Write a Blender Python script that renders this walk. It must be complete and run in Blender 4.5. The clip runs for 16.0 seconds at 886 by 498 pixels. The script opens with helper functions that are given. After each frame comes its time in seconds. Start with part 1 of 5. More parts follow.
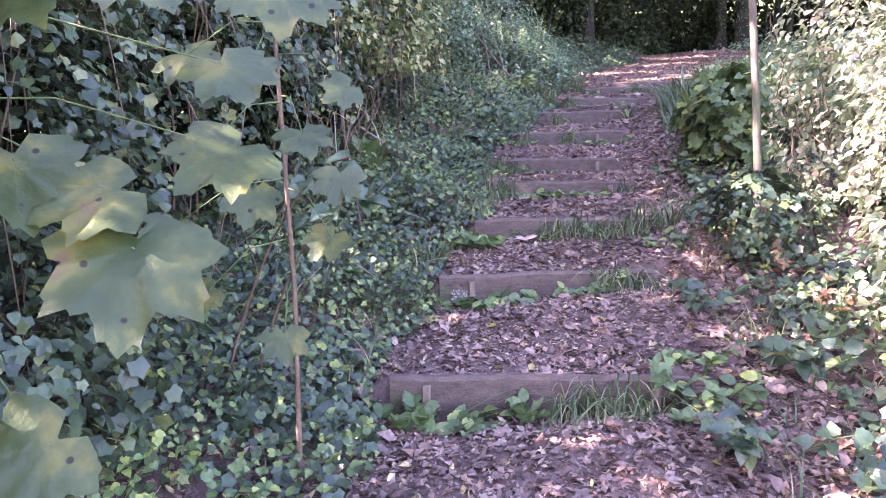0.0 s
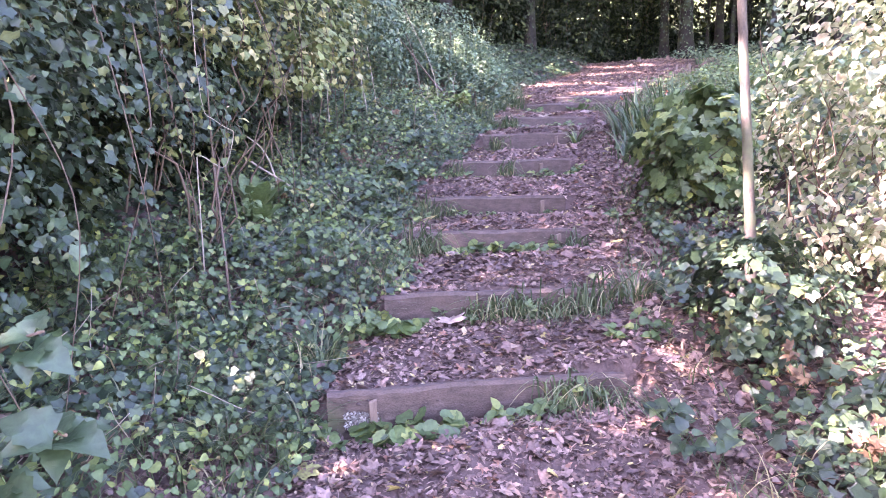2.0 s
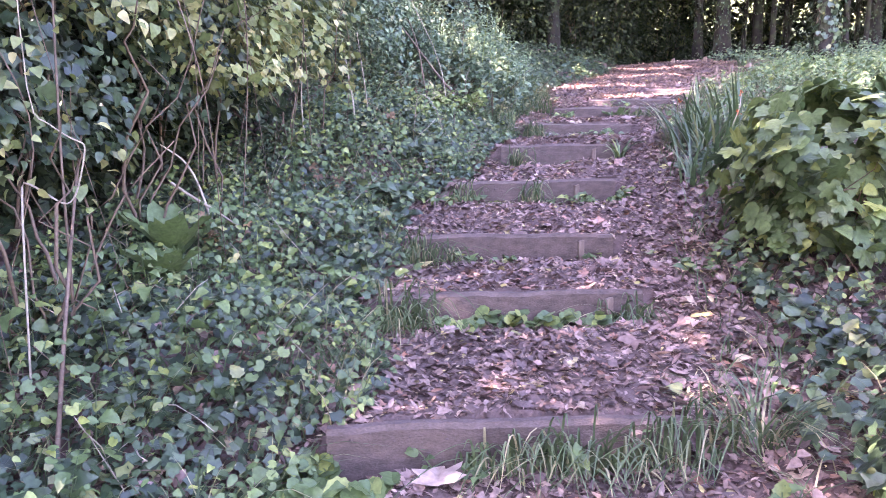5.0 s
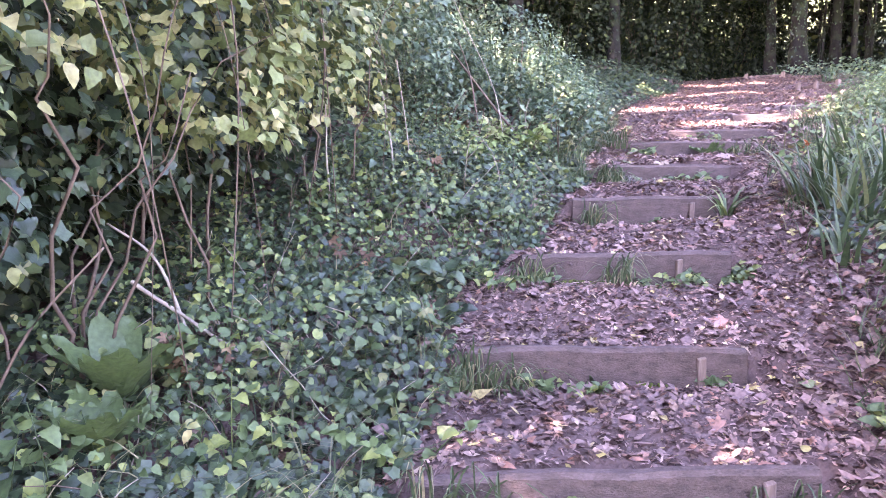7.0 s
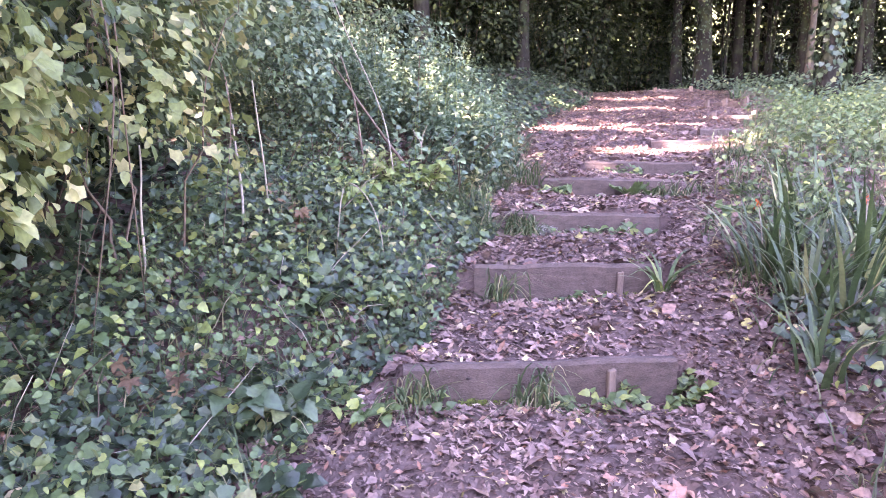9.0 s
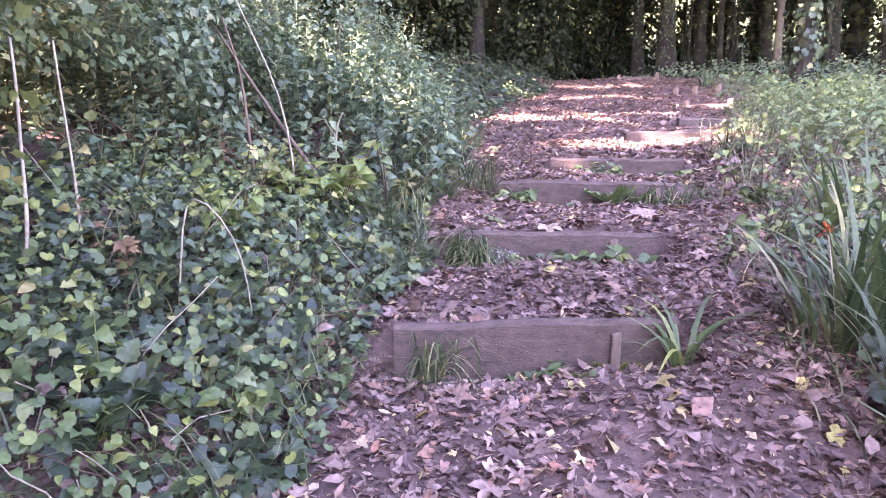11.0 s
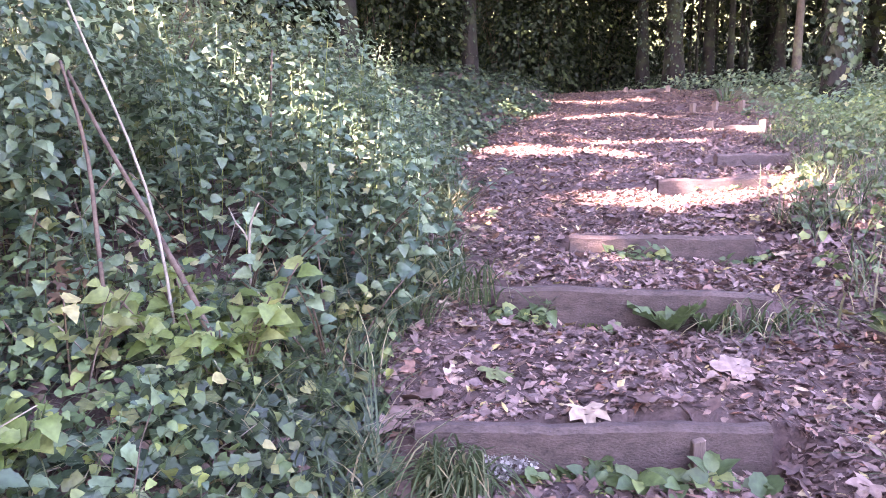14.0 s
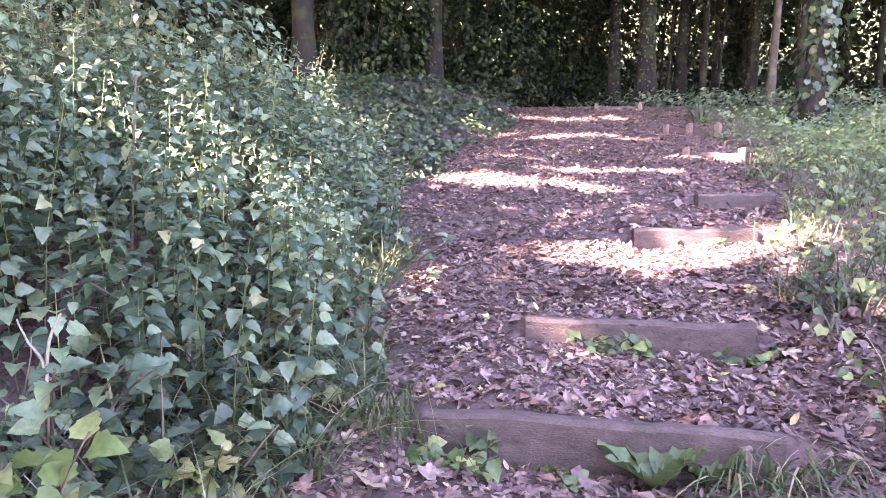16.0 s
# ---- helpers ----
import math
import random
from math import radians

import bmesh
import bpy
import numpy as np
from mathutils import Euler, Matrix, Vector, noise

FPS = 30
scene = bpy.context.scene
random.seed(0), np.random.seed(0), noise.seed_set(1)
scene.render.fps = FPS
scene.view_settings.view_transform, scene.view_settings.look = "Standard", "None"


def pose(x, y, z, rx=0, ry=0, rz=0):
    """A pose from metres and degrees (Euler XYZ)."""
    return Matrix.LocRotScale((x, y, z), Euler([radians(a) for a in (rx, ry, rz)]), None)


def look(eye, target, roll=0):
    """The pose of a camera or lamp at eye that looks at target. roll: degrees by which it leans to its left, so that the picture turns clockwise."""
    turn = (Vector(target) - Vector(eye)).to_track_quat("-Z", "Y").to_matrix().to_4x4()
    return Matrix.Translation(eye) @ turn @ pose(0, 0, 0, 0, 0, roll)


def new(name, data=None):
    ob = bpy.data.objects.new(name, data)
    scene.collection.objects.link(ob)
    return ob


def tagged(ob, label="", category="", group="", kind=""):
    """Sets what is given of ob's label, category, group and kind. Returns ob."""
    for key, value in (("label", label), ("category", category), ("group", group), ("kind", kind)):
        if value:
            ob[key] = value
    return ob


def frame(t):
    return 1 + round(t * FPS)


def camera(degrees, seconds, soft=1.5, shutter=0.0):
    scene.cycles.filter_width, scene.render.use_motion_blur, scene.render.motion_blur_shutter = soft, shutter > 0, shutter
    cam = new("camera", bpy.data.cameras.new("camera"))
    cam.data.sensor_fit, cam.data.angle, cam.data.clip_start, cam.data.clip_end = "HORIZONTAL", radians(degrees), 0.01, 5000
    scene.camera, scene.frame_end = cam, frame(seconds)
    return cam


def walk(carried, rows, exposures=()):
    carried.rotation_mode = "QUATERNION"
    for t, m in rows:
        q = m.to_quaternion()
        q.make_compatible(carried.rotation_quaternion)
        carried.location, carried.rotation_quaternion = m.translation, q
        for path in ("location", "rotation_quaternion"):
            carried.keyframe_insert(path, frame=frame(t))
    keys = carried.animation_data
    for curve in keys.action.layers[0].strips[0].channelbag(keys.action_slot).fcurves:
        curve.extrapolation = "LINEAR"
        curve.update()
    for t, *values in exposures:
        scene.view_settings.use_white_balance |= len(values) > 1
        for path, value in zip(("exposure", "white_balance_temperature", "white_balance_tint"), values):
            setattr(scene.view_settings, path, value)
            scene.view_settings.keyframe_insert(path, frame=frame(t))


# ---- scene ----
cam = camera(64.0, 16.0, soft=0.85)
# seconds, eye x, y, z, yaw to the left of +y, pitch up, roll
ROWS = [
    (0, 1.846, -0.734, 1.320, 19.50, -9.93, -1.14),
    (0.5, 1.907, -0.307, 1.268, 19.13, -11.70, -2.53),
    (1, 1.931, -0.017, 1.226, 16.69, -10.65, -1.15),
    (1.5, 1.754, 0.326, 1.319, 14.94, -11.65, -0.06),
    (2, 1.678, 0.558, 1.544, 15.16, -9.75, -1.37),
    (2.5, 1.596, 0.886, 1.515, 15.52, -12.49, -1.72),
    (3, 1.632, 1.138, 1.558, 16.48, -10.50, -2.48),
    (3.2, 1.628, 1.223, 1.523, 15.63, -10.61, -2.10),
    (5.3, 1.274, 2.352, 1.579, 17.11, -9.42, -0.11),
    (5.5, 1.213, 2.467, 1.538, 17.74, -10.18, 0.42),
    (6, 0.980, 2.726, 1.832, 20.74, -8.88, -1.22),
    (6.5, 0.927, 2.970, 1.823, 21.16, -9.52, -1.95),
    (7, 0.958, 3.314, 1.827, 20.52, -8.31, -1.14),
    (7.5, 0.859, 3.634, 1.781, 18.75, -9.42, 0.05),
    (8, 0.783, 3.891, 2.063, 18.48, -8.93, -0.81),
    (8.5, 0.781, 4.222, 2.055, 16.34, -9.98, -1.38),
    (8.7, 0.799, 4.309, 2.090, 14.44, -8.71, -0.18),
    (10.8, 0.714, 5.712, 2.141, 10.15, -8.27, -0.77),
    (11, 0.682, 5.833, 2.111, 9.92, -9.20, -0.28),
    (11.5, 0.609, 6.088, 2.376, 9.88, -8.49, -0.60),
    (12, 0.623, 6.348, 2.351, 9.29, -9.10, -1.09),
    (12.5, 0.638, 6.565, 2.321, 9.09, -8.10, -0.25),
    (13, 0.528, 6.853, 2.386, 9.42, -8.62, -0.04),
    (13.5, 0.488, 7.022, 2.460, 9.74, -8.17, -0.60),
    (14, 0.522, 7.324, 2.467, 9.66, -9.00, -1.01),
    (14.5, 0.519, 7.555, 2.422, 9.36, -8.94, -0.28),
    (14.6, 0.519, 7.598, 2.411, 9.65, -9.10, -0.08),
    (15, 0.439, 7.800, 2.653, 9.81, -8.91, -0.44),
    (15.5, 0.555, 8.018, 2.715, 8.48, -8.59, -0.96),
    (16, 0.570, 8.198, 2.674, 7.08, -8.77, 0.52),
]


def eye_pose(x, y, z, yaw, pitch, roll):
    a, b = radians(yaw), radians(pitch)
    way = Vector((-math.sin(a) * math.cos(b), math.cos(a) * math.cos(b), math.sin(b)))
    return look((x, y, z), Vector((x, y, z)) + way, roll)


walk(cam, [(r[0], eye_pose(*r[1:])) for r in ROWS], exposures=[(0.0, 4.4, 6650, 50), (1.5, 4.7, 6700, 53), (3.0, 4.75, 6700, 55), (6.0, 4.9, 6900, 54), (8.5, 4.95, 7100, 56), (11.0, 4.8, 7250, 58), (16.0, 4.65, 7150, 54)])

# ---- daylight ----
SUN_EL, SUN_AZ = radians(38), radians(-125)      # azimuth from +y towards +x
to_sun = Vector((math.sin(SUN_AZ) * math.cos(SUN_EL), math.cos(SUN_AZ) * math.cos(SUN_EL), math.sin(SUN_EL)))
world = bpy.data.worlds.new("daylight")
world.use_nodes = True
scene.world = world
sky = world.node_tree.nodes.new("ShaderNodeTexSky")
sky.sky_type, sky.sun_disc, sky.sun_elevation, sky.sun_rotation = "NISHITA", False, SUN_EL, SUN_AZ
back = world.node_tree.nodes["Background"]
back.inputs["Strength"].default_value = 0.12
world.node_tree.links.new(sky.outputs[0], back.inputs["Color"])
sun = new("sun", bpy.data.lights.new("sun", "SUN"))
sun.data.energy, sun.data.angle, sun.data.color = 5.0, radians(0.6), (1.0, 0.96, 0.91)
sun.matrix_world = look((0, 0, 30), Vector((0, 0, 30)) - to_sun)

# ---- materials ----
rng = np.random.default_rng(7)


def nodes_of(name):
    m = bpy.data.materials.new(name)
    m.use_nodes = True
    return m, m.node_tree.nodes, m.node_tree.links, m.node_tree.nodes["Principled BSDF"]


def ramp_of(nd, stops):
    r = nd.new("ShaderNodeValToRGB")
    e = r.color_ramp.elements
    while len(e) < len(stops):
        e.new(0.5)
    for el, (p, c) in zip(e, stops):
        el.position, el.color = p, (*c, 1)
    return r


def leaf_material(name, stops, rough=0.45, spec=0.5, through_light=0.35, fleck=0.35):
    """Leaves: a colour for each island, blotches across it, light passing through."""
    m, nd, lk, bs = nodes_of(name)
    geo, tc = nd.new("ShaderNodeNewGeometry"), nd.new("ShaderNodeTexCoord")
    r = ramp_of(nd, stops)
    lk.new(geo.outputs["Random Per Island"], r.inputs[0])
    nz = nd.new("ShaderNodeTexNoise")
    nz.inputs["Scale"].default_value, nz.inputs["Detail"].default_value = 55, 3
    lk.new(tc.outputs["Object"], nz.inputs["Vector"])
    big = nd.new("ShaderNodeTexNoise")
    big.inputs["Scale"].default_value, big.inputs["Detail"].default_value = 1.3, 2
    lk.new(tc.outputs["Object"], big.inputs["Vector"])
    mul = nd.new("ShaderNodeMath")
    mul.operation = "MULTIPLY"
    lk.new(nz.outputs[0], mul.inputs[0])
    lk.new(big.outputs[0], mul.inputs[1])
    mr = nd.new("ShaderNodeMapRange")
    mr.inputs[1].default_value, mr.inputs[2].default_value = 0.1, 0.42
    mr.inputs[3].default_value, mr.inputs[4].default_value = 1 - fleck, 1 + fleck
    lk.new(mul.outputs[0], mr.inputs[0])
    mx = nd.new("ShaderNodeVectorMath")
    mx.operation = "SCALE"
    lk.new(r.outputs[0], mx.inputs[0])
    lk.new(mr.outputs[0], mx.inputs["Scale"])
    lk.new(mx.outputs[0], bs.inputs["Base Color"])
    bs.inputs["Roughness"].default_value, bs.inputs["Specular IOR Level"].default_value = rough, spec
    bump = nd.new("ShaderNodeBump")
    bump.inputs["Strength"].default_value, bump.inputs["Distance"].default_value = 0.25, 0.01
    lk.new(nz.outputs[0], bump.inputs["Height"])
    lk.new(bump.outputs[0], bs.inputs["Normal"])
    if through_light > 0:
        tr, mix = nd.new("ShaderNodeBsdfTranslucent"), nd.new("ShaderNodeMixShader")
        hs = nd.new("ShaderNodeHueSaturation")
        hs.inputs["Saturation"].default_value, hs.inputs["Value"].default_value = 1.0, 1.2
        lk.new(mx.outputs[0], hs.inputs["Color"])
        lk.new(hs.outputs[0], tr.inputs["Color"])
        mix.inputs[0].default_value = through_light
        lk.new(bs.outputs[0], mix.inputs[1])
        lk.new(tr.outputs[0], mix.inputs[2])
        lk.new(mix.outputs[0], nd["Material Output"].inputs["Surface"])
    return m


def rough_material(name, dark, light, scale=8.0, stretch=(1, 1, 1), rough=0.85, bump=0.4, dist=0.01, extra=None, lo=0.3, hi=0.7):
    """Bark, timber and soil: two noises, one coarse and one fine, with relief."""
    m, nd, lk, bs = nodes_of(name)
    tc, mp, oi = nd.new("ShaderNodeTexCoord"), nd.new("ShaderNodeMapping"), nd.new("ShaderNodeObjectInfo")
    mp.inputs["Scale"].default_value = stretch
    lk.new(tc.outputs["Object"], mp.inputs["Vector"])
    a, b = nd.new("ShaderNodeTexNoise"), nd.new("ShaderNodeTexNoise")
    a.noise_dimensions = b.noise_dimensions = "4D"
    for n, s, d in ((a, scale, 6), (b, scale * 6, 4)):
        n.inputs["Scale"].default_value, n.inputs["Detail"].default_value = s, d
        lk.new(mp.outputs[0], n.inputs["Vector"])
        lk.new(oi.outputs["Random"], n.inputs["W"])
    mixf = nd.new("ShaderNodeMath")
    mixf.operation = "MULTIPLY_ADD"
    mixf.inputs[1].default_value = 0.45
    half = nd.new("ShaderNodeMath")
    half.operation, half.inputs[1].default_value = "MULTIPLY", 0.55
    lk.new(a.outputs[0], half.inputs[0])
    lk.new(b.outputs[0], mixf.inputs[0])
    lk.new(half.outputs[0], mixf.inputs[2])
    r = ramp_of(nd, [(lo, dark), (hi, light)])
    lk.new(mixf.outputs[0], r.inputs[0])
    colour = r.outputs[0]
    if extra:
        c, sc, lo, hi = extra
        n = nd.new("ShaderNodeTexNoise")
        n.inputs["Scale"].default_value = sc
        lk.new(tc.outputs["Object"], n.inputs["Vector"])
        f = nd.new("ShaderNodeMapRange")
        f.inputs[1].default_value, f.inputs[2].default_value = lo, hi
        lk.new(n.outputs[0], f.inputs[0])
        mx = nd.new("ShaderNodeMix")
        mx.data_type = "RGBA"
        mx.inputs["B"].default_value = (*c, 1)
        lk.new(f.outputs[0], mx.inputs["Factor"])
        lk.new(colour, mx.inputs["A"])
        colour = mx.outputs["Result"]
    lk.new(colour, bs.inputs["Base Color"])
    bs.inputs["Roughness"].default_value, bs.inputs["Specular IOR Level"].default_value = rough, 0.3
    bp = nd.new("ShaderNodeBump")
    bp.inputs["Strength"].default_value, bp.inputs["Distance"].default_value = bump, dist
    lk.new(mixf.outputs[0], bp.inputs["Height"])
    lk.new(bp.outputs[0], bs.inputs["Normal"])
    return m


def ground_material():
    """Soil on the way, dark humus on the banks, grass on the open land beyond the hedge."""
    m = rough_material("trodden soil", (0.055, 0.036, 0.032), (0.16, 0.108, 0.094), 9, rough=0.95, bump=1.0, dist=0.03)
    nd, lk = m.node_tree.nodes, m.node_tree.links
    bs = nd["Principled BSDF"]
    old = bs.inputs["Base Color"].links[0].from_socket
    tc, sep, nz = nd.new("ShaderNodeTexCoord"), nd.new("ShaderNodeSeparateXYZ"), nd.new("ShaderNodeTexNoise")
    nz.inputs["Scale"].default_value, nz.inputs["Detail"].default_value = 0.8, 8
    lk.new(tc.outputs["Object"], sep.inputs[0])
    lk.new(tc.outputs["Object"], nz.inputs["Vector"])
    f = nd.new("ShaderNodeMapRange")
    f.inputs[1].default_value, f.inputs[2].default_value = -2.2, -3.4
    lk.new(sep.outputs["X"], f.inputs[0])
    g = ramp_of(nd, [(0.35, (0.035, 0.06, 0.02)), (0.65, (0.10, 0.125, 0.045))])
    lk.new(nz.outputs[0], g.inputs[0])
    mx = nd.new("ShaderNodeMix")
    mx.data_type = "RGBA"
    hill = nd.new("ShaderNodeMapRange")
    hill.inputs[1].default_value, hill.inputs[2].default_value = 26, 32
    lk.new(sep.outputs["Y"], hill.inputs[0])
    most = nd.new("ShaderNodeMath")
    most.operation = "MAXIMUM"
    right, below, more, all_of = nd.new("ShaderNodeMapRange"), nd.new("ShaderNodeMapRange"), nd.new("ShaderNodeMath"), nd.new("ShaderNodeMath")
    right.inputs[1].default_value, right.inputs[2].default_value = 3.2, 4.4
    below.inputs[1].default_value, below.inputs[2].default_value = -1.2, -2.6
    more.operation = all_of.operation = "MAXIMUM"
    lk.new(sep.outputs["X"], right.inputs[0])
    lk.new(sep.outputs["Y"], below.inputs[0])
    lk.new(right.outputs[0], more.inputs[0])
    lk.new(below.outputs[0], more.inputs[1])
    lk.new(f.outputs[0], most.inputs[0])
    lk.new(hill.outputs[0], most.inputs[1])
    lk.new(most.outputs[0], all_of.inputs[0])
    lk.new(more.outputs[0], all_of.inputs[1])
    lk.new(all_of.outputs[0], mx.inputs["Factor"])
    lk.new(old, mx.inputs["A"])
    lk.new(g.outputs[0], mx.inputs["B"])
    lk.new(mx.outputs["Result"], bs.inputs["Base Color"])
    return m


M_SOIL = ground_material()
M_TIMBER = rough_material("weathered timber", (0.048, 0.034, 0.028), (0.155, 0.112, 0.096), 9, (1.8, 3.5, 4), 0.88, 0.9, 0.012, ((0.06, 0.075, 0.03), 4, 0.6, 0.8))
M_STAKE = rough_material("split stake wood", (0.10, 0.07, 0.055), (0.26, 0.19, 0.15), 8, (8, 8, 1), 0.85, 0.5, 0.004)
# near-black tone: part of the wood's shade is put into the bark
M_BARK = rough_material("shade-darkened bark", (0.008, 0.007, 0.006), (0.038, 0.033, 0.028), 7, (3, 3, 1), 0.9, 0.8, 0.02, ((0.05, 0.07, 0.03), 2.5, 0.5, 0.75))
M_PALEBARK = rough_material("pale smooth bark", (0.04, 0.033, 0.027), (0.12, 0.1, 0.08), 9, (2, 2, 1), 0.8, 0.4, 0.006, ((0.12, 0.13, 0.07), 6, 0.5, 0.7))
M_TWIG = rough_material("brown twig", (0.06, 0.04, 0.03), (0.20, 0.14, 0.10), 12, (1, 1, 1), 0.8, 0.3, 0.003)
M_STRAW = rough_material("dry pale stem", (0.17, 0.14, 0.105), (0.42, 0.36, 0.28), 14, (1, 1, 1), 0.7, 0.3, 0.003)
M_IVY = leaf_material("ivy leaves", [(0.0, (0.018, 0.036, 0.02)), (0.5, (0.038, 0.07, 0.034)), (0.9, (0.07, 0.112, 0.05)), (1.0, (0.17, 0.18, 0.065))], 0.4, 0.5, 0.14)
M_SHRUB = leaf_material("shrub leaves", [(0.0, (0.05, 0.085, 0.042)), (0.55, (0.095, 0.15, 0.066)), (0.85, (0.165, 0.215, 0.088)), (1.0, (0.36, 0.32, 0.14))], 0.42, 0.5, 0.2)
M_NETTLE = leaf_material("nettle leaves", [(0.0, (0.045, 0.09, 0.052)), (0.55, (0.095, 0.155, 0.085)), (0.93, (0.17, 0.24, 0.12)), (1.0, (0.33, 0.31, 0.14))], 0.42, 0.55, 0.22)
M_LIME = leaf_material("yellow-green leaves", [(0.0, (0.11, 0.15, 0.05)), (0.6, (0.21, 0.245, 0.085)), (1.0, (0.38, 0.34, 0.15))], 0.45, 0.45, 0.25)
M_FRESH = leaf_material("lime-green young leaves", [(0.0, (0.13, 0.20, 0.055)), (0.6, (0.22, 0.29, 0.09)), (1.0, (0.34, 0.36, 0.14))], 0.42, 0.45, 0.3)
M_HERB = leaf_material("fresh herb leaves", [(0.0, (0.06, 0.105, 0.04)), (0.7, (0.11, 0.17, 0.06)), (1.0, (0.25, 0.29, 0.08))], 0.45, 0.45, 0.22)
M_GRASS = leaf_material("grass blades", [(0.0, (0.05, 0.085, 0.035)), (0.65, (0.095, 0.14, 0.06)), (0.88, (0.20, 0.20, 0.10)), (1.0, (0.40, 0.33, 0.19))], 0.45, 0.45, 0.3)
M_IRIS = leaf_material("iris leaves", [(0.0, (0.04, 0.075, 0.03)), (0.8, (0.085, 0.135, 0.05)), (1.0, (0.35, 0.33, 0.15))], 0.35, 0.5, 0.25)
# leaf colour lightened to imitate strong sun on the right-hand bushes
M_SUNPALE = leaf_material("leaves paled for sunlight", [(0.0, (0.16, 0.20, 0.09)), (0.5, (0.30, 0.33, 0.19)), (0.8, (0.45, 0.44, 0.31)), (1.0, (0.50, 0.40, 0.29))], 0.42, 0.5, 0.42)
def sycamore_material():
    """Large autumn leaves: green by the stalk, yellow towards the rim, brown at torn edges and in round spots, pale veins in relief."""
    m, nd, lk, bs = nodes_of("sycamore leaves")
    tc = nd.new("ShaderNodeTexCoord")
    a, sp = nd.new("ShaderNodeTexNoise"), nd.new("ShaderNodeTexVoronoi")
    a.inputs["Scale"].default_value, a.inputs["Detail"].default_value = 9, 5
    sp.inputs["Scale"].default_value = 16
    lk.new(tc.outputs["Object"], a.inputs["Vector"])
    lk.new(tc.outputs["Object"], sp.inputs["Vector"])
    r = ramp_of(nd, [(0.40, (0.042, 0.068, 0.024)), (0.55, (0.07, 0.098, 0.032)), (0.64, (0.15, 0.15, 0.04)), (0.74, (0.16, 0.10, 0.05))])
    lk.new(a.outputs[0], r.inputs[0])
    spot = ramp_of(nd, [(0.08, (0.18, 0.12, 0.1)), (0.13, (1, 1, 1))])
    lk.new(sp.outputs["Distance"], spot.inputs[0])
    mx = nd.new("ShaderNodeMix")
    mx.data_type, mx.blend_type = "RGBA", "MULTIPLY"
    mx.inputs["Factor"].default_value = 1.0
    lk.new(r.outputs[0], mx.inputs["A"])
    lk.new(spot.outputs[0], mx.inputs["B"])
    lk.new(mx.outputs["Result"], bs.inputs["Base Color"])
    bs.inputs["Roughness"].default_value = 0.4
    wv = nd.new("ShaderNodeTexNoise")
    wv.inputs["Scale"].default_value, wv.inputs["Detail"].default_value = 40, 6
    lk.new(tc.outputs["Object"], wv.inputs["Vector"])
    bp = nd.new("ShaderNodeBump")
    bp.inputs["Strength"].default_value, bp.inputs["Distance"].default_value = 0.5, 0.01
    lk.new(wv.outputs[0], bp.inputs["Height"])
    lk.new(bp.outputs[0], bs.inputs["Normal"])
    tr, mix = nd.new("ShaderNodeBsdfTranslucent"), nd.new("ShaderNodeMixShader")
    lk.new(mx.outputs["Result"], tr.inputs["Color"])
    mix.inputs[0].default_value = 0.4
    lk.new(bs.outputs[0], mix.inputs[1])
    lk.new(tr.outputs[0], mix.inputs[2])
    lk.new(mix.outputs[0], nd["Material Output"].inputs["Surface"])
    return m


M_SYC = sycamore_material()
M_LITTER = leaf_material("fallen leaves", [(0.0, (0.085, 0.052, 0.044)), (0.35, (0.17, 0.108, 0.09)), (0.62, (0.25, 0.165, 0.135)), (0.82, (0.29, 0.2, 0.162)), (0.88, (0.27, 0.125, 0.08)), (0.95, (0.36, 0.27, 0.2)), (1.0, (0.46, 0.38, 0.14))], 0.55, 0.45, 0.12, 0.55)
M_DEAD = leaf_material("dead hanging leaves", [(0.0, (0.10, 0.06, 0.04)), (1.0, (0.34, 0.22, 0.12))], 0.7, 0.3, 0.25)
# leaf colour darkened to carry the shade inside the wood and the hedge
M_CANOPY = leaf_material("shade-darkened leaves", [(0.0, (0.014, 0.025, 0.013)), (0.8, (0.03, 0.048, 0.019)), (1.0, (0.08, 0.10, 0.03))], 0.6, 0.25, 0.12)
M_LICHEN = leaf_material("grey-white lichen flakes", [(0.0, (0.10, 0.09, 0.08)), (0.6, (0.20, 0.185, 0.165)), (1.0, (0.40, 0.38, 0.34))], 0.9, 0.2, 0.0)
M_CRUST = rough_material("caked soil", (0.05, 0.036, 0.033), (0.16, 0.118, 0.112), 30, rough=0.95, bump=0.5, dist=0.004)
M_MOSS = leaf_material("moss", [(0.0, (0.05, 0.075, 0.018)), (1.0, (0.16, 0.20, 0.04))], 0.8, 0.2, 0.1)
M_POD = leaf_material("orange seed pods", [(0.0, (0.48, 0.08, 0.025)), (1.0, (0.62, 0.13, 0.035))], 0.4, 0.5, 0.0)

# ---- mesh helpers ----


def mesh_of(name, verts, tris):
    verts, tris = np.asarray(verts, np.float32), np.asarray(tris, np.int32)
    me = bpy.data.meshes.new(name)
    me.vertices.add(len(verts))
    me.vertices.foreach_set("co", verts.ravel())
    me.loops.add(len(tris) * 3)
    me.loops.foreach_set("vertex_index", tris.ravel())
    me.polygons.add(len(tris))
    me.polygons.foreach_set("loop_start", np.arange(0, len(tris) * 3, 3, dtype=np.int32))
    me.update(calc_edges=True)
    return me


def part_mesh(name, me, material, parent=None, label="", smooth=False):
    if not me.materials:
        me.materials.append(material)
    if smooth:
        me.polygons.foreach_set("use_smooth", np.ones(len(me.polygons), bool))
    ob = new(name, me)
    ob.parent = parent
    if label:
        tagged(ob, label)
    return ob


